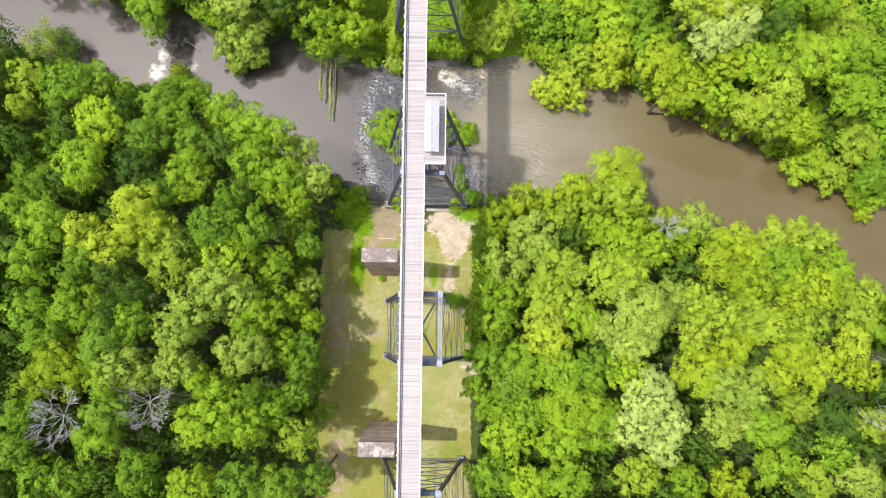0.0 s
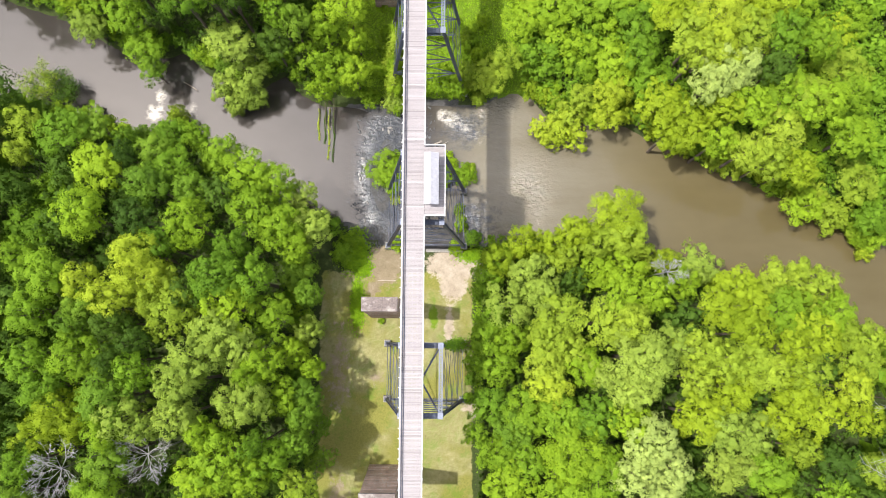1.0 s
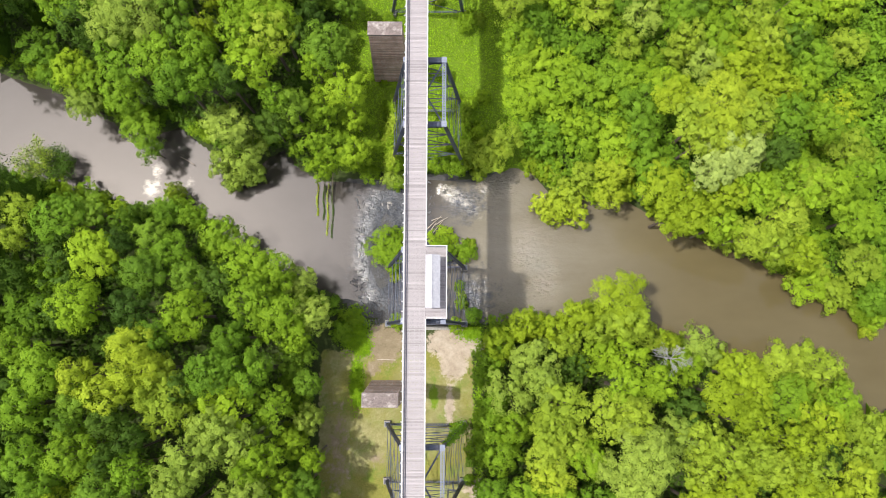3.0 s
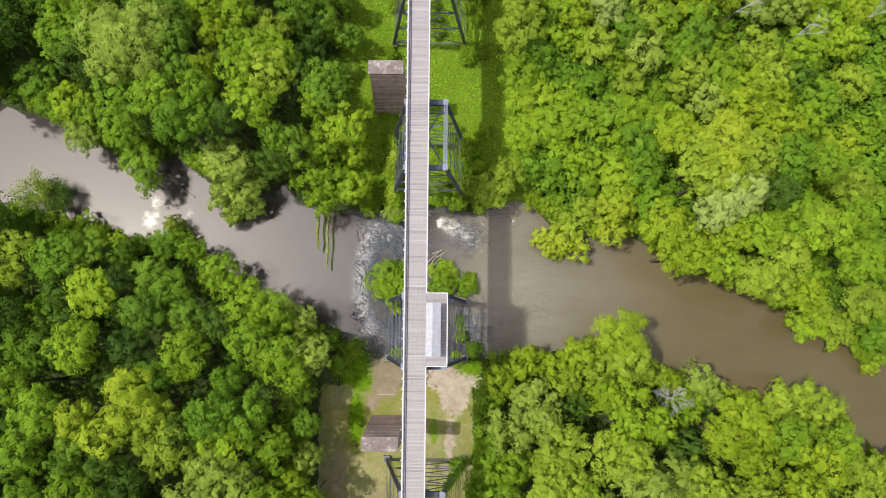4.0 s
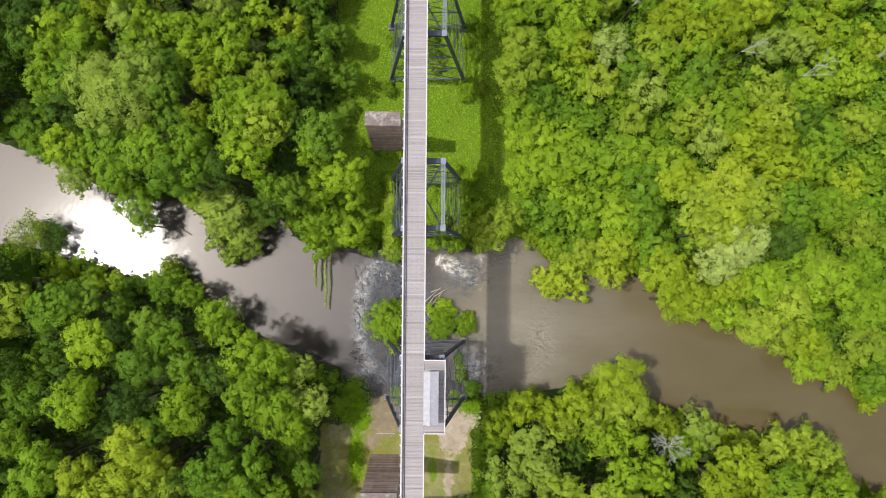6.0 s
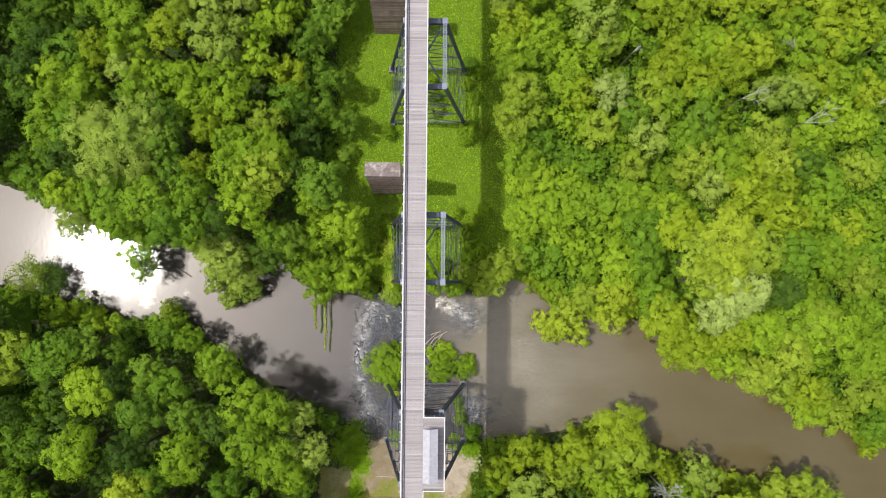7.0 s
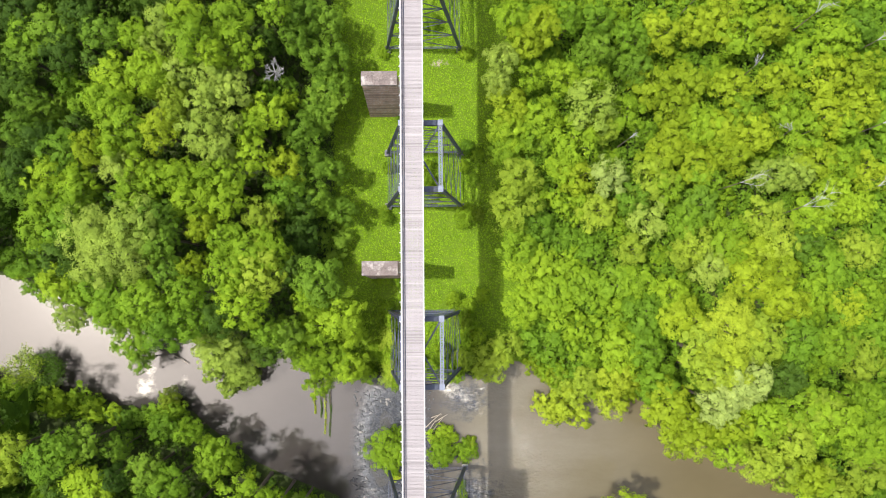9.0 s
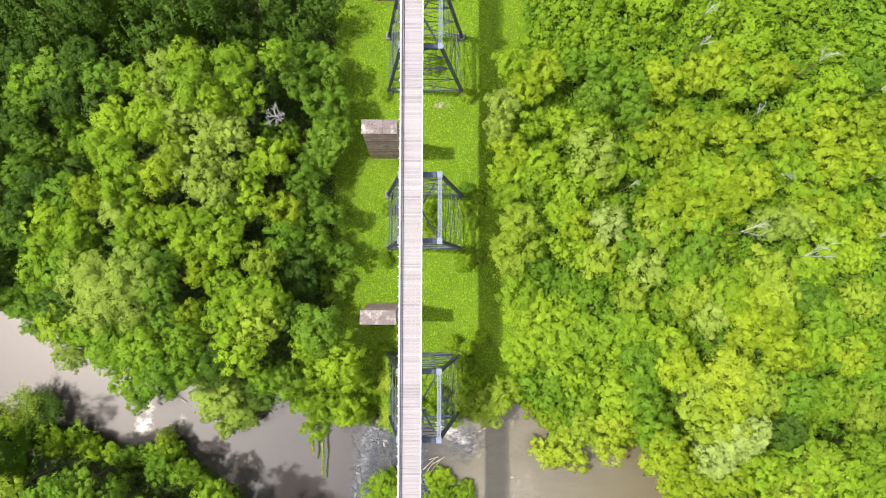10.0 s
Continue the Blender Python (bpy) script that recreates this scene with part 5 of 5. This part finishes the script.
undergrowth("brambles", 21000, 92, (18, 92), (24, 154), "bright green brambles filling the gaps of the scrub", "g", lambda x, y: y > along(NORTH_BANK, x))


def far_wood(name, places, detail, leaf, species, label):
    """Closed woodland as one canopy of leaf clumps on bare stems."""
    rng = np.random.default_rng(77)
    crowns = [crown_points(rng, 1.0, 0.5, 0.5, *detail, leaf) for _ in range(4)]
    ps, ns, ss, fs = [], [], [], []
    for i, (x, y, r, h) in enumerate(places):
        p, n, s, _, f = crowns[i % 4]
        g = float(ground_height(x, y))
        ps.append(p * np.array([r, r, h]) + np.array([x, y, g]))
        ns.append(n)
        ss.append(s * r)
        fs.append(f)
        for k in range(3):
            a = np.array([x, y, g + h * (0.1 + 0.17 * k)])
            ps.append(a[None])
            ns.append(np.array([[1.0, 0.2 * k, 0.05]]))
            ss.append(np.array([h * 0.2]))
            fs.append(ns[-1])
    me = leaf_mesh(name, np.concatenate(ps), np.concatenate(ns), np.concatenate(ss), rng, unit(np.concatenate(fs)))
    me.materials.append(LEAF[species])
    return tagged(new(name, me), label, "woodland", kind="stuff")


ring = random.Random(21)
for _ in range(420):
    x, y = ring.uniform(-250, 250), ring.uniform(-190, 310)
    if (abs(x) < 126 and -71 < y < 186) or off_river(x, y) < 3 or -19 < x < 20:
        continue
    beyond.append((x, y, ring.uniform(4.6, 7.0), ring.uniform(18, 27)))
seen = [p for p in beyond if abs(p[0]) < 84 and -30 < p[1] < 143]
far_wood("far_woods", [p for p in beyond if p not in seen], (9, 4, 4), 0.21, "g", "closed green broadleaf woodland round the valley")
# darker leaf colour stands in for shade between the taller crowns
far_wood("understorey", [p for p in seen if not (p[0] > 0 and p[1] > 45)], (12, 8, 14), 0.075, "d", "understorey trees with canopy gap shade painted into their green")
far_wood("scrub_thicket", [p for p in seen if p[0] > 0 and p[1] > 45], (14, 9, 18), 0.062, "b", "olive green scrub between the low trees")


# ---- bare trees, riffle, island, weeds ----
def bare_tree(x, y, reach, height, seed, lean=0.0, forks=4):
    """A dead, bleached tree: a forked stem with fine branches."""
    rnd = random.Random(seed)
    g = float(ground_height(x, y))
    tree = thing("dead_tree", (x, y, g), "leafless grey dead tree among the green crowns", "dead tree", "dead trees")
    stem, twigs = bmesh.new(), bmesh.new()
    fork = Vector((lean * 2, rnd.uniform(-0.4, 0.4), height * 0.8))
    tube(stem, [(0, 0, -0.3), fork * 0.5, fork], [0.16, 0.13, 0.08], 6)

    def grow(p, d, length, r, depth):
        q = p + d * length
        mid = p.lerp(q, 0.5) + Vector((rnd.uniform(-1, 1), rnd.uniform(-1, 1), rnd.uniform(-0.3, 0.6))) * length * 0.08
        tube(twigs, [p, mid, q], [r, r * 0.8, r * 0.5], 3)
        if depth:
            for _ in range(3 if depth > 1 else 4):
                e = (d + Vector((rnd.uniform(-1, 1), rnd.uniform(-1, 1), rnd.uniform(-0.35, 0.6))) * 0.75).normalized()
                grow(p.lerp(q, rnd.uniform(0.45, 1.0)), e, length * rnd.uniform(0.5, 0.75), max(0.018, r * 0.62), depth - 1)

    for k in range(9):
        a = k * 0.698 + rnd.uniform(-0.4, 0.4)
        d = Vector((math.cos(a), math.sin(a), rnd.uniform(0.35, 1.1))).normalized()
        grow(fork, d, reach * rnd.uniform(0.4, 0.6), 0.065, forks)
    part("trunk", stem, DEADWOOD, tree)
    part("branchwork", twigs, DEADWOOD, tree, "fine bleached branches")
    return tree


for i, ((x, y, reach), height) in enumerate(zip(DEAD, (31, 29, 19, 20))):
    bare_tree(x, y, reach, height, 100 + i)


def leaning_snag(x, y, dx, dy, top, seed):
    """A dead stem that leans through the scrub, its bleached upper limbs lying over the leaves."""
    rnd = random.Random(seed)
    tree = thing("leaning_snag", (x - dx * 0.5, y - dy * 0.5, float(ground_height(x, y))), "bleached dead stem leaning through the scrub", "dead tree", "leaning snags")
    d = Vector((dx, dy, 0.0))
    fork = d * 0.3 + Vector((0, 0, top * 0.9))
    part("trunk", tube(bmesh.new(), [(0, 0, -0.3), d * 0.12 + Vector((0, 0, top * 0.55)), fork], [0.13, 0.10, 0.06], 6), BARK, tree)
    twigs = bmesh.new()
    for k in range(3):
        turn = (k - 1) * 0.38 + rnd.uniform(-0.25, 0.25)
        run = rnd.uniform(0.4, 0.95)
        e = Vector((dx * math.cos(turn) - dy * math.sin(turn), dx * math.sin(turn) + dy * math.cos(turn), 0)) * run
        tip = fork + e + Vector((0, 0, top * 0.16))
        mid = fork.lerp(tip, 0.5) + Vector((rnd.uniform(-0.3, 0.3), rnd.uniform(-0.3, 0.3), 0.35))
        tube(twigs, [fork, fork.lerp(mid, 0.5) + Vector((0, 0, 0.2)), mid, tip], [0.06, 0.052, 0.042, 0.014], 4)
        for _ in range(6):
            o = mid.lerp(tip, rnd.uniform(-0.5, 0.85))
            swing = turn + rnd.choice((-1, 1)) * rnd.uniform(0.4, 0.9)
            q = o + Vector((dx * math.cos(swing) - dy * math.sin(swing), dx * math.sin(swing) + dy * math.cos(swing), rnd.uniform(0.2, 0.9))) * rnd.uniform(0.12, 0.28)
            tube(twigs, [o, o.lerp(q, 0.5) + Vector((0, 0, 0.08)), q], [0.028, 0.022, 0.01], 3)
    part("branchwork", twigs, DEADWOOD, tree, "thin bleached side branches")


for i, (x, y, dx, dy) in enumerate(((60, 95.2, 6.2, 2.2), (71.5, 91.3, 7.2, 4.6), (61.9, 116.6, 0.6, 2.6), (85, 121, 3.4, 1.7), (67.5, 104.5, -2.4, 1.6), (84.5, 94.6, 3.8, 3.4), (39.0, 103.2, 1.5, 1.1), (85.6, 105.8, 3.2, 2.0), (73.8, 126.5, 3.0, 3.4), (53, 135, 2.2, 2.6), (52, 129, 2.6, 1.4))):
    leaning_snag(x, y, dx, dy, 13.6, 200 + i)
for i, (x, y, dx, dy) in enumerate(((78.1, -10.9, -9.0, 7.0), (79.5, 0.5, -7.0, -1.4), (79.0, -8.5, -6.0, 6.2))):
    leaning_snag(x, y, dx, dy, 26.5, 220 + i)

# shrubs on the mid-river islet and the bank under the bridge
for species, x, y, r, h in (("b", -6.4, 43.6, 4.1, 3.6), ("b", -4.2, 46.6, 2.2, 2.8), ("b", -3.6, 43.0, 2.0, 2.6), ("y", -5.0, 38.6, 1.3, 1.8), ("b", 4.2, 43.6, 3.2, 3.6), ("b", 4.6, 46.4, 2.8, 3.2),
                            ("b", 8.9, 43.8, 2.5, 3.0), ("l", 9.8, 45.0, 1.7, 2.4), ("b", 8.2, 35.2, 1.2, 2.4), ("b", 8.3, 33.4, 1.6, 3.6), ("b", 7.9, 36.8, 1.3, 3.0), ("g", 10.6, 31.0, 1.9, 2.4), ("b", -4.6, 29.6, 1.8, 2.2), ("b", -13.5, 30.5, 2.4, 2.6),
                            ("g", -15.5, 27.5, 2.2, 2.4), ("b", 7.2, 29.2, 1.8, 1.8), ("b", -10.4, 59.5, 2.2, 3.4), ("p", -5.6, 58.6, 2.6, 4.0), ("b", -5.0, 62.0, 2.4, 3.6), ("l", 8.5, 62.0, 2.4, 4.0), ("l", 11.5, 59.6, 2.0, 3.2), ("b", -8.5, 64.0, 2.0, 3.0), ("b", -6.4, 72.0, 1.5, 3.2), ("b", 9.6, 72.5, 1.8, 4.2), ("l", 9.4, 67.5, 1.6, 3.6), ("b", -6.6, 67.0, 1.4, 3.0),
                            ("b", 9.2, 91.0, 1.6, 2.6), ("g", 9.4, 103.2, 1.7, 3.0), ("b", 11.6, 101.8, 1.5, 2.2), ("b", -6.6, 91.0, 1.3, 2.2), ("b", 9.4, 122.0, 1.6, 2.6), ("b", -6.5, 122.3, 1.2, 2.0), ("g", 10.8, 97.0, 1.3, 2.0), ("b", 12.2, 74.5, 1.6, 2.4), ("l", 8.6, 69.2, 1.5, 7.0), ("b", 9.2, 65.0, 1.7, 5.5), ("b", -6.3, 69.5, 1.2, 6.0), ("b", 3.2, 60.4, 2.3, 12.5), ("b", 6.6, 59.9, 2.2, 11.0), ("l", 8.8, 62.5, 1.9, 10.0), ("b", -4.8, 60.2, 1.9, 10.5), ("l", -4.0, 64.8, 1.7, 7.0), ("b", 0.4, 60.9, 2.0, 5.0), ("b", -4.4, 67.6, 1.3, 6.0), ("b", 4.6, 63.8, 1.6, 5.2), ("y", 88.6, 28.6, 2.0, 4.5), ("b", -5.5, 68.7, 1.6, 4.0), ("l", -5.7, 65.2, 1.9, 4.5), ("b", -5.2, 61.4, 1.9, 4.5), ("b", -4.5, 57.5, 1.7, 4.0), ("b", 6.8, 73.8, 1.7, 4.5), ("l", 8.2, 70.1, 1.5, 4.0), ("b", 8.6, 65.8, 1.7, 5.0), ("b", 8.0, 60.5, 1.8, 5.0), ("b", 8.6, 99.5, 1.5, 3.0), ("b", 9.2, 89.6, 2.2, 4.2), ("l", 11.4, 90.2, 1.6, 3.0), ("b", -6.2, 89.6, 1.4, 3.0), ("b", -4.4, 69.4, 1.5, 9.5), ("l", -4.9, 66.6, 1.4, 8.5), ("b", -5.0, 64.0, 1.6, 9.0), ("b", 9.6, 69.0, 1.9, 7.0), ("l", 8.0, 70.4, 1.6, 7.5), ("b", 11.2, 66.6, 1.9, 6.5), ("b", 2.2, 97.0, 1.6, 3.6), ("l", 3.0, 94.4, 1.4, 3.0), ("b", 1.8, 99.6, 1.4, 3.2), ("b", 2.6, 128.0, 1.7, 3.4), ("b", -5.6, 99.4, 1.3, 3.0), ("b", 9.7, 68.8, 1.6, 3.0), ("b", 86.9, 32.4, 3.0, 6.5), ("l", -48.6, 55.0, 2.0, 8.0), ("b", 6.8, 9.4, 1.3, 5.0), ("g", 9.6, -0.6, 1.3, 2.2), ("k", 10.2, 3.0, 1.4, 2.6)):
    plant(species, x, y, r, h, "by the river under the bridge")
for species, x, y, r, h in (("k", -22.8, 24.0, 3.0, 10.5), ("b", -23.2, 18.6, 2.8, 11.5), ("g", -22.4, 14.0, 2.6, 10.0), ("b", -22.6, 9.0, 3.0, 12.0), ("k", -22.0, 3.5, 2.4, 9.8), ("b", -22.8, -3.0, 2.8, 11.0), ("g", -25.6, 109.6, 2.6, 17.5), ("b", -23.0, 110.5, 2.2, 17.0), ("k", -22.9, 112.9, 2.2, 17.6), ("k", -26.9, 112.6, 2.0, 17.0), ("g", -3.4, 77.0, 1.0, 3.4), ("b", -7.6, 77.3, 0.8, 1.6), ("g", -3.6, 109.0, 0.9, 1.6), ("b", -7.4, 14.2, 0.8, 1.2),
                            ("k", -16.6, 113.4, 3.4, 13.5), ("k", -17.6, 107.5, 2.8, 12.0), ("k", -18.2, 99.0, 2.8, 12.5), ("k", -17.8, 92.0, 2.6, 11.0)):
    plant(species, x, y, r, h, "at the woodland edge beside the viaduct")


def slab_stone(rnd):
    """A broken, angular slab of rock about one metre long."""
    bm = bmesh.new()
    n = rnd.choice((5, 6, 7))
    ring = [(math.cos(6.2832 * k / n + 0.4) * rnd.uniform(0.88, 1.08), math.sin(6.2832 * k / n + 0.4) * rnd.uniform(0.34, 0.52)) for k in range(n)]
    low = [bm.verts.new((x * 1.1, y * 1.1, -0.35)) for x, y in ring]
    mid = [bm.verts.new((x, y, 0.12 + rnd.uniform(-0.05, 0.05))) for x, y in ring]
    top = [bm.verts.new((x * 0.78, y * 0.78, 0.26 + rnd.uniform(-0.08, 0.08))) for x, y in ring]
    for a, b in ((low, mid), (mid, top)):
        for k in range(n):
            bm.faces.new((a[k], a[(k + 1) % n], b[(k + 1) % n], b[k]))
    bm.faces.new(top)
    me = bpy.data.meshes.new("rock")
    bm.to_mesh(me)
    bm.free()
    return me


rock_rnd = random.Random(31)
meshes = []
for k in range(6):
    me = slab_stone(rock_rnd)
    me.materials.append(ROCK if k < 3 else PALE_ROCK)
    meshes.append(me)
for k in range(80):
    pale = k % 5 == 0
    if k < 26:
        u = rock_rnd.random()
        x, y, s = -11.4 - 1.0 * math.sin(u * 3) + rock_rnd.gauss(0, 0.8), 49.5 - 17 * u + rock_rnd.gauss(0, 0.5), rock_rnd.uniform(0.25, 0.62)
    elif k < 36:
        x, y, s = rock_rnd.gauss(-6.8, 1.8), rock_rnd.gauss(53.5, 1.6), rock_rnd.uniform(0.35, 0.75)
    else:
        x, y, s = rock_rnd.uniform(-12, 2), rock_rnd.uniform(32, 57), rock_rnd.uniform(0.25, 0.7)
    ob = new("river_rock", meshes[rock_rnd.randrange(3) + (3 if pale else 0)])
    ob.location, ob.rotation_euler, ob.scale = (x, y, max(0.02, float(ground_height(x, y)))), (rock_rnd.uniform(-0.2, 0.2), rock_rnd.uniform(-0.2, 0.2), 2.0 + rock_rnd.gauss(0, 0.7)), (s, s, s)
    tagged(ob, "pale weathered rock breaking the riffle" if pale else "dark wet rock breaking the riffle", "rock", "rocks in the riffle")
done = 0
verts, faces = [], []
src = [([tuple(v.co) for v in me.vertices], [tuple(p.vertices) for p in me.polygons]) for me in meshes[:3]]
while done < 2600:
    if done > 2100:
        x, y = rock_rnd.uniform(-12, -1.5), rock_rnd.uniform(28.8, 34.5)
    else:
        x, y = rock_rnd.uniform(-13.5, 3), rock_rnd.uniform(30.5, 58.5)
        if rock_rnd.random() > 1.1 * float(bulge(x, y, -5.8, 45, 6.2, 14)):
            continue
    vs, fs = src[done % 3]
    s, a = 0.09 + 0.42 * rock_rnd.random() ** 2.6, rock_rnd.gauss(2.0, 1.0)
    o, g = len(verts), ground_height(x, y)
    verts += [(x + s * (vx * math.cos(a) - vy * math.sin(a)), y + s * (vx * math.sin(a) + vy * math.cos(a)), max(0.0, float(g)) + vz * s) for vx, vy, vz in vs]
    faces += [tuple(o + i for i in f) for f in fs]
    done += 1
me = bpy.data.meshes.new("riffle_stones")
me.from_pydata(verts, [], faces)
me.materials.append(ROCK)
tagged(new("riffle_stones", me), "scattered grey stones in shallow broken water", "stones", kind="stuff")


def thin_willow(x, y, seed, reach, height, species, label):
    """An open, half-bare riverside tree: leaning stems, thin branches, scattered leaf sprays."""
    rng = np.random.default_rng(seed)
    tree = thing("willow", (x, y, float(ground_height(x, y)) - 0.05), label, "tree", "riverside willows")
    stems, tips = bmesh.new(), []
    for k in range(9):
        a = k * 0.698 + rng.uniform(-0.3, 0.3)
        tip = Vector((math.cos(a) * reach * rng.uniform(0.5, 1.0), math.sin(a) * reach * rng.uniform(0.5, 1.0), height * rng.uniform(0.7, 1.0)))
        mid = Vector((tip.x * 0.35, tip.y * 0.35, tip.z * 0.55))
        tube(stems, [(0.15 * math.cos(a), 0.15 * math.sin(a), -0.3), mid, tip], [0.13, 0.09, 0.03], 5)
        for _ in range(7):
            o = mid.lerp(tip, rng.uniform(0.1, 1.0))
            e = o + Vector(rng.normal(size=3) * np.array([1, 1, 0.5])) * reach * 0.22
            tube(stems, [o, e], [0.035, 0.015], 3)
            tips.append(tuple(o.lerp(e, 0.7)))
    part("trunk", stems, BARK, tree)
    c = np.repeat(np.array(tips), 46, axis=0)
    p = c + rng.normal(size=c.shape) * np.array([0.55, 0.55, 0.4])
    me = leaf_mesh("crown", p, unit(rng.normal(size=p.shape) * 0.6 + np.array([0, 0, 0.8])), rng.uniform(0.13, 0.26, len(p)), rng)
    me.materials.append(LEAF[species])
    new("crown", me).parent = tree


thin_willow(-76.4, 61.0, 501, 4.2, 8.5, "l", "thin yellow-green willow with open crown over the water")
# added dark tree: gives the pale willow's shadow on the water a shape
thin_willow(-72.0, 61.0, 502, 3.2, 7.5, "d", "thin dark tree standing in for a willow shadow on water")

# driftwood and the stone edge below the islet
for x, y, a, length in ((2.6, 49.6, 0.75, 4.2), (3.6, 49.0, 0.9, 3.4), (4.2, 50.0, 0.55, 3.0), (2.4, 48.6, 1.0, 2.6), (3.2, 50.4, 0.3, 2.2), (-47.5, 62.0, 2.6, 3.2)):
    d = Vector((math.cos(a), math.sin(a), 0.0)) * length / 2
    log = link_mesh("driftwood_log", tube(bmesh.new(), [-d, Vector((0.05, 0.1, 0.06)), d + Vector((0, 0, 0.25))], [0.10, 0.09, 0.04], 7), DRIFTWOOD)
    log.location = (x, y, 0.55)
    tagged(log, "pale stranded driftwood log beside the islet", "log", "driftwood")
log = link_mesh("fallen_pole", tube(bmesh.new(), [(-1.8, 0, 0), (0, 0.05, 0.02), (1.8, -0.05, 0)], [0.11, 0.1, 0.08], 7), DRIFTWOOD)
log.location = (-6.5, 22.2, 2.0)
tagged(log, "pale wooden pole lying on the dirt bank", "pole")

# leafy strands trailing from the bank over the water
for i, (x, ya, yb, lush) in enumerate(((-21.0, 57.5, 51.0, True), (-19.7, 57.5, 50.2, False), (-18.9, 57.5, 47.0, True), (-17.9, 57.5, 46.4, False))):
    rng = np.random.default_rng(300 + i)
    n = 320
    t = rng.uniform(0, 1, n)
    p = np.stack([x + 0.12 * np.sin(t * 9 + i) + rng.normal(0, 0.10, n), ya + (yb - ya) * t, 0.55 - 0.45 * t + rng.normal(0, 0.06, n) + 0.08], 1)
    strand = thing("trailing_branch", (0, 0, 0), "leafy vine-hung branch trailing over the water", "branch", "trailing branches")
    me = leaf_mesh("foliage", p, unit(rng.normal(size=(n, 3)) * 0.5 + np.array([0, 0, 1.0])), rng.uniform(0.09, 0.19, n), rng)
    me.materials.append(LEAF["y" if lush else "d"])
    c = new("foliage", me)
    c.parent = strand
    part("stem", tube(bmesh.new(), [(x, ya + 2.0, 1.3), (x + 0.1, (ya + yb) / 2, 0.35), (x, yb, 0.08)], [0.07, 0.05, 0.02], 5), BARK, strand)


def weed_field(name, count, seed, pick, size, label):
    """Rank weeds: countless small upright sprays."""
    rng = np.random.default_rng(seed)
    xy = pick(rng, count)
    z = ground_height(xy[:, 0], xy[:, 1])
    keep = z > 0.15
    xy, z = xy[keep], z[keep]
    n = len(xy)
    nrm = unit(rng.normal(size=(n, 3)) * 0.55 + np.array([0, 0, 0.8]))
    s = rng.uniform(0.6, 1.4, n) * size
    me = leaf_mesh(name, np.concatenate([xy, (z + rng.uniform(0.05, 0.45, n) * size * 2)[:, None]], 1), nrm, s, rng)
    me.materials.append(WEED)
    return tagged(new(name, me), label, "weeds", kind="stuff")


weed_field("tall_weeds", 80000, 401, lambda g, n: np.stack([g.uniform(-17, 24, n), g.uniform(60, 176, n)], 1), 0.2, "lush bright green weeds and grass under the bridge")
weed_field("bank_weeds", 16000, 402, lambda g, n: np.concatenate([g.normal((-13.0, 28.0), (1.3, 1.9), (n * 3 // 8, 2)), g.normal((-11.3, 24.6), (0.8, 0.8), (n // 8, 2)), g.normal((-12.2, 17.3), (0.6, 2.0), (n // 4, 2)), g.normal((10.5, 27.6), (1.4, 0.8), (n // 8, 2)), g.normal((11.6, 10), (0.6, 9), (n // 8, 2))]), 0.22, "green weeds along the sandy bank")


# concrete sill at the foot of the river tower
for x0, x1, y, h in ((1.2, 8.6, 28.4, 0.55),):
    g = float(ground_height((x0 + x1) / 2, y))
    sill = link_mesh("concrete_sill", slab((x0 - x0, -0.35, -0.6), (x1 - x0, 0.35, h), 0.05), CONCRETE)
    sill.location = (x0, y, g)
    tagged(sill, "low weathered concrete sill across the tower foot", "sill")

def climbing_vine(top, foot, species, count, spread, seed):
    """A vine that runs up a tower leg: a thin stem clothed in small leaves, thicker towards the root."""
    rng = np.random.default_rng(seed)
    t = rng.uniform(0, 1, count) ** 0.8
    top, foot = np.array(top), np.array(foot)
    p = top + (foot - top) * t[:, None] + rng.normal(size=(count, 3)) * np.array(spread) * (0.5 + 0.8 * t[:, None])
    vine = thing("climbing_vine", (foot[0], foot[1], float(ground_height(foot[0], foot[1]))), "green leafy vine climbing a steel tower leg", "vine", "climbing vines")
    me = leaf_mesh("foliage", p - np.array(vine.location), unit(rng.normal(size=(count, 3)) * 0.5 + np.array([0.3, 0, 1.0])), rng.uniform(0.14, 0.28, count), rng)
    me.materials.append(LEAF[species])
    new("foliage", me).parent = vine
    part("stem", tube(bmesh.new(), [Vector(foot) - vine.location, Vector((foot + top) / 2 + np.array([0.3, 0.3, 0.0])) - vine.location, Vector(top) - vine.location], [0.07, 0.05, 0.02], 5), BARK, vine)


def right_leg(z):
    return TOP_RIGHT + BATTER * (TOP_Z - z)


def left_leg(z):
    return TOP_LEFT - BATTER * (TOP_Z - z)


climbing_vine((TOP_RIGHT + 0.5, 9.85, 32.0), (right_leg(3.5), 9.85, 3.5), "g", 1500, (0.5, 0.45, 0.4), 610)
for i, (y, z, spread) in enumerate(((61.0, 14.0, 0.8), (64.0, 12.0, 0.9), (67.0, 17.0, 0.8), (70.0, 13.0, 0.8))):
    climbing_vine((left_leg(z) - 0.2, y, z), (left_leg(3.0) - 0.6, y, float(ground_height(left_leg(3.0), y))), "b" if i % 2 else "l", 900, (spread * 0.6, spread * 1.5, 0.8), 620 + i)
for i, (y, z) in enumerate(((70.5, 12.0), (67.0, 9.0))):
    climbing_vine((right_leg(z) + 0.2, y, z), (right_leg(3.0) + 0.5, y, float(ground_height(right_leg(3.0), y))), "b", 800, (0.55, 1.1, 0.8), 630 + i)
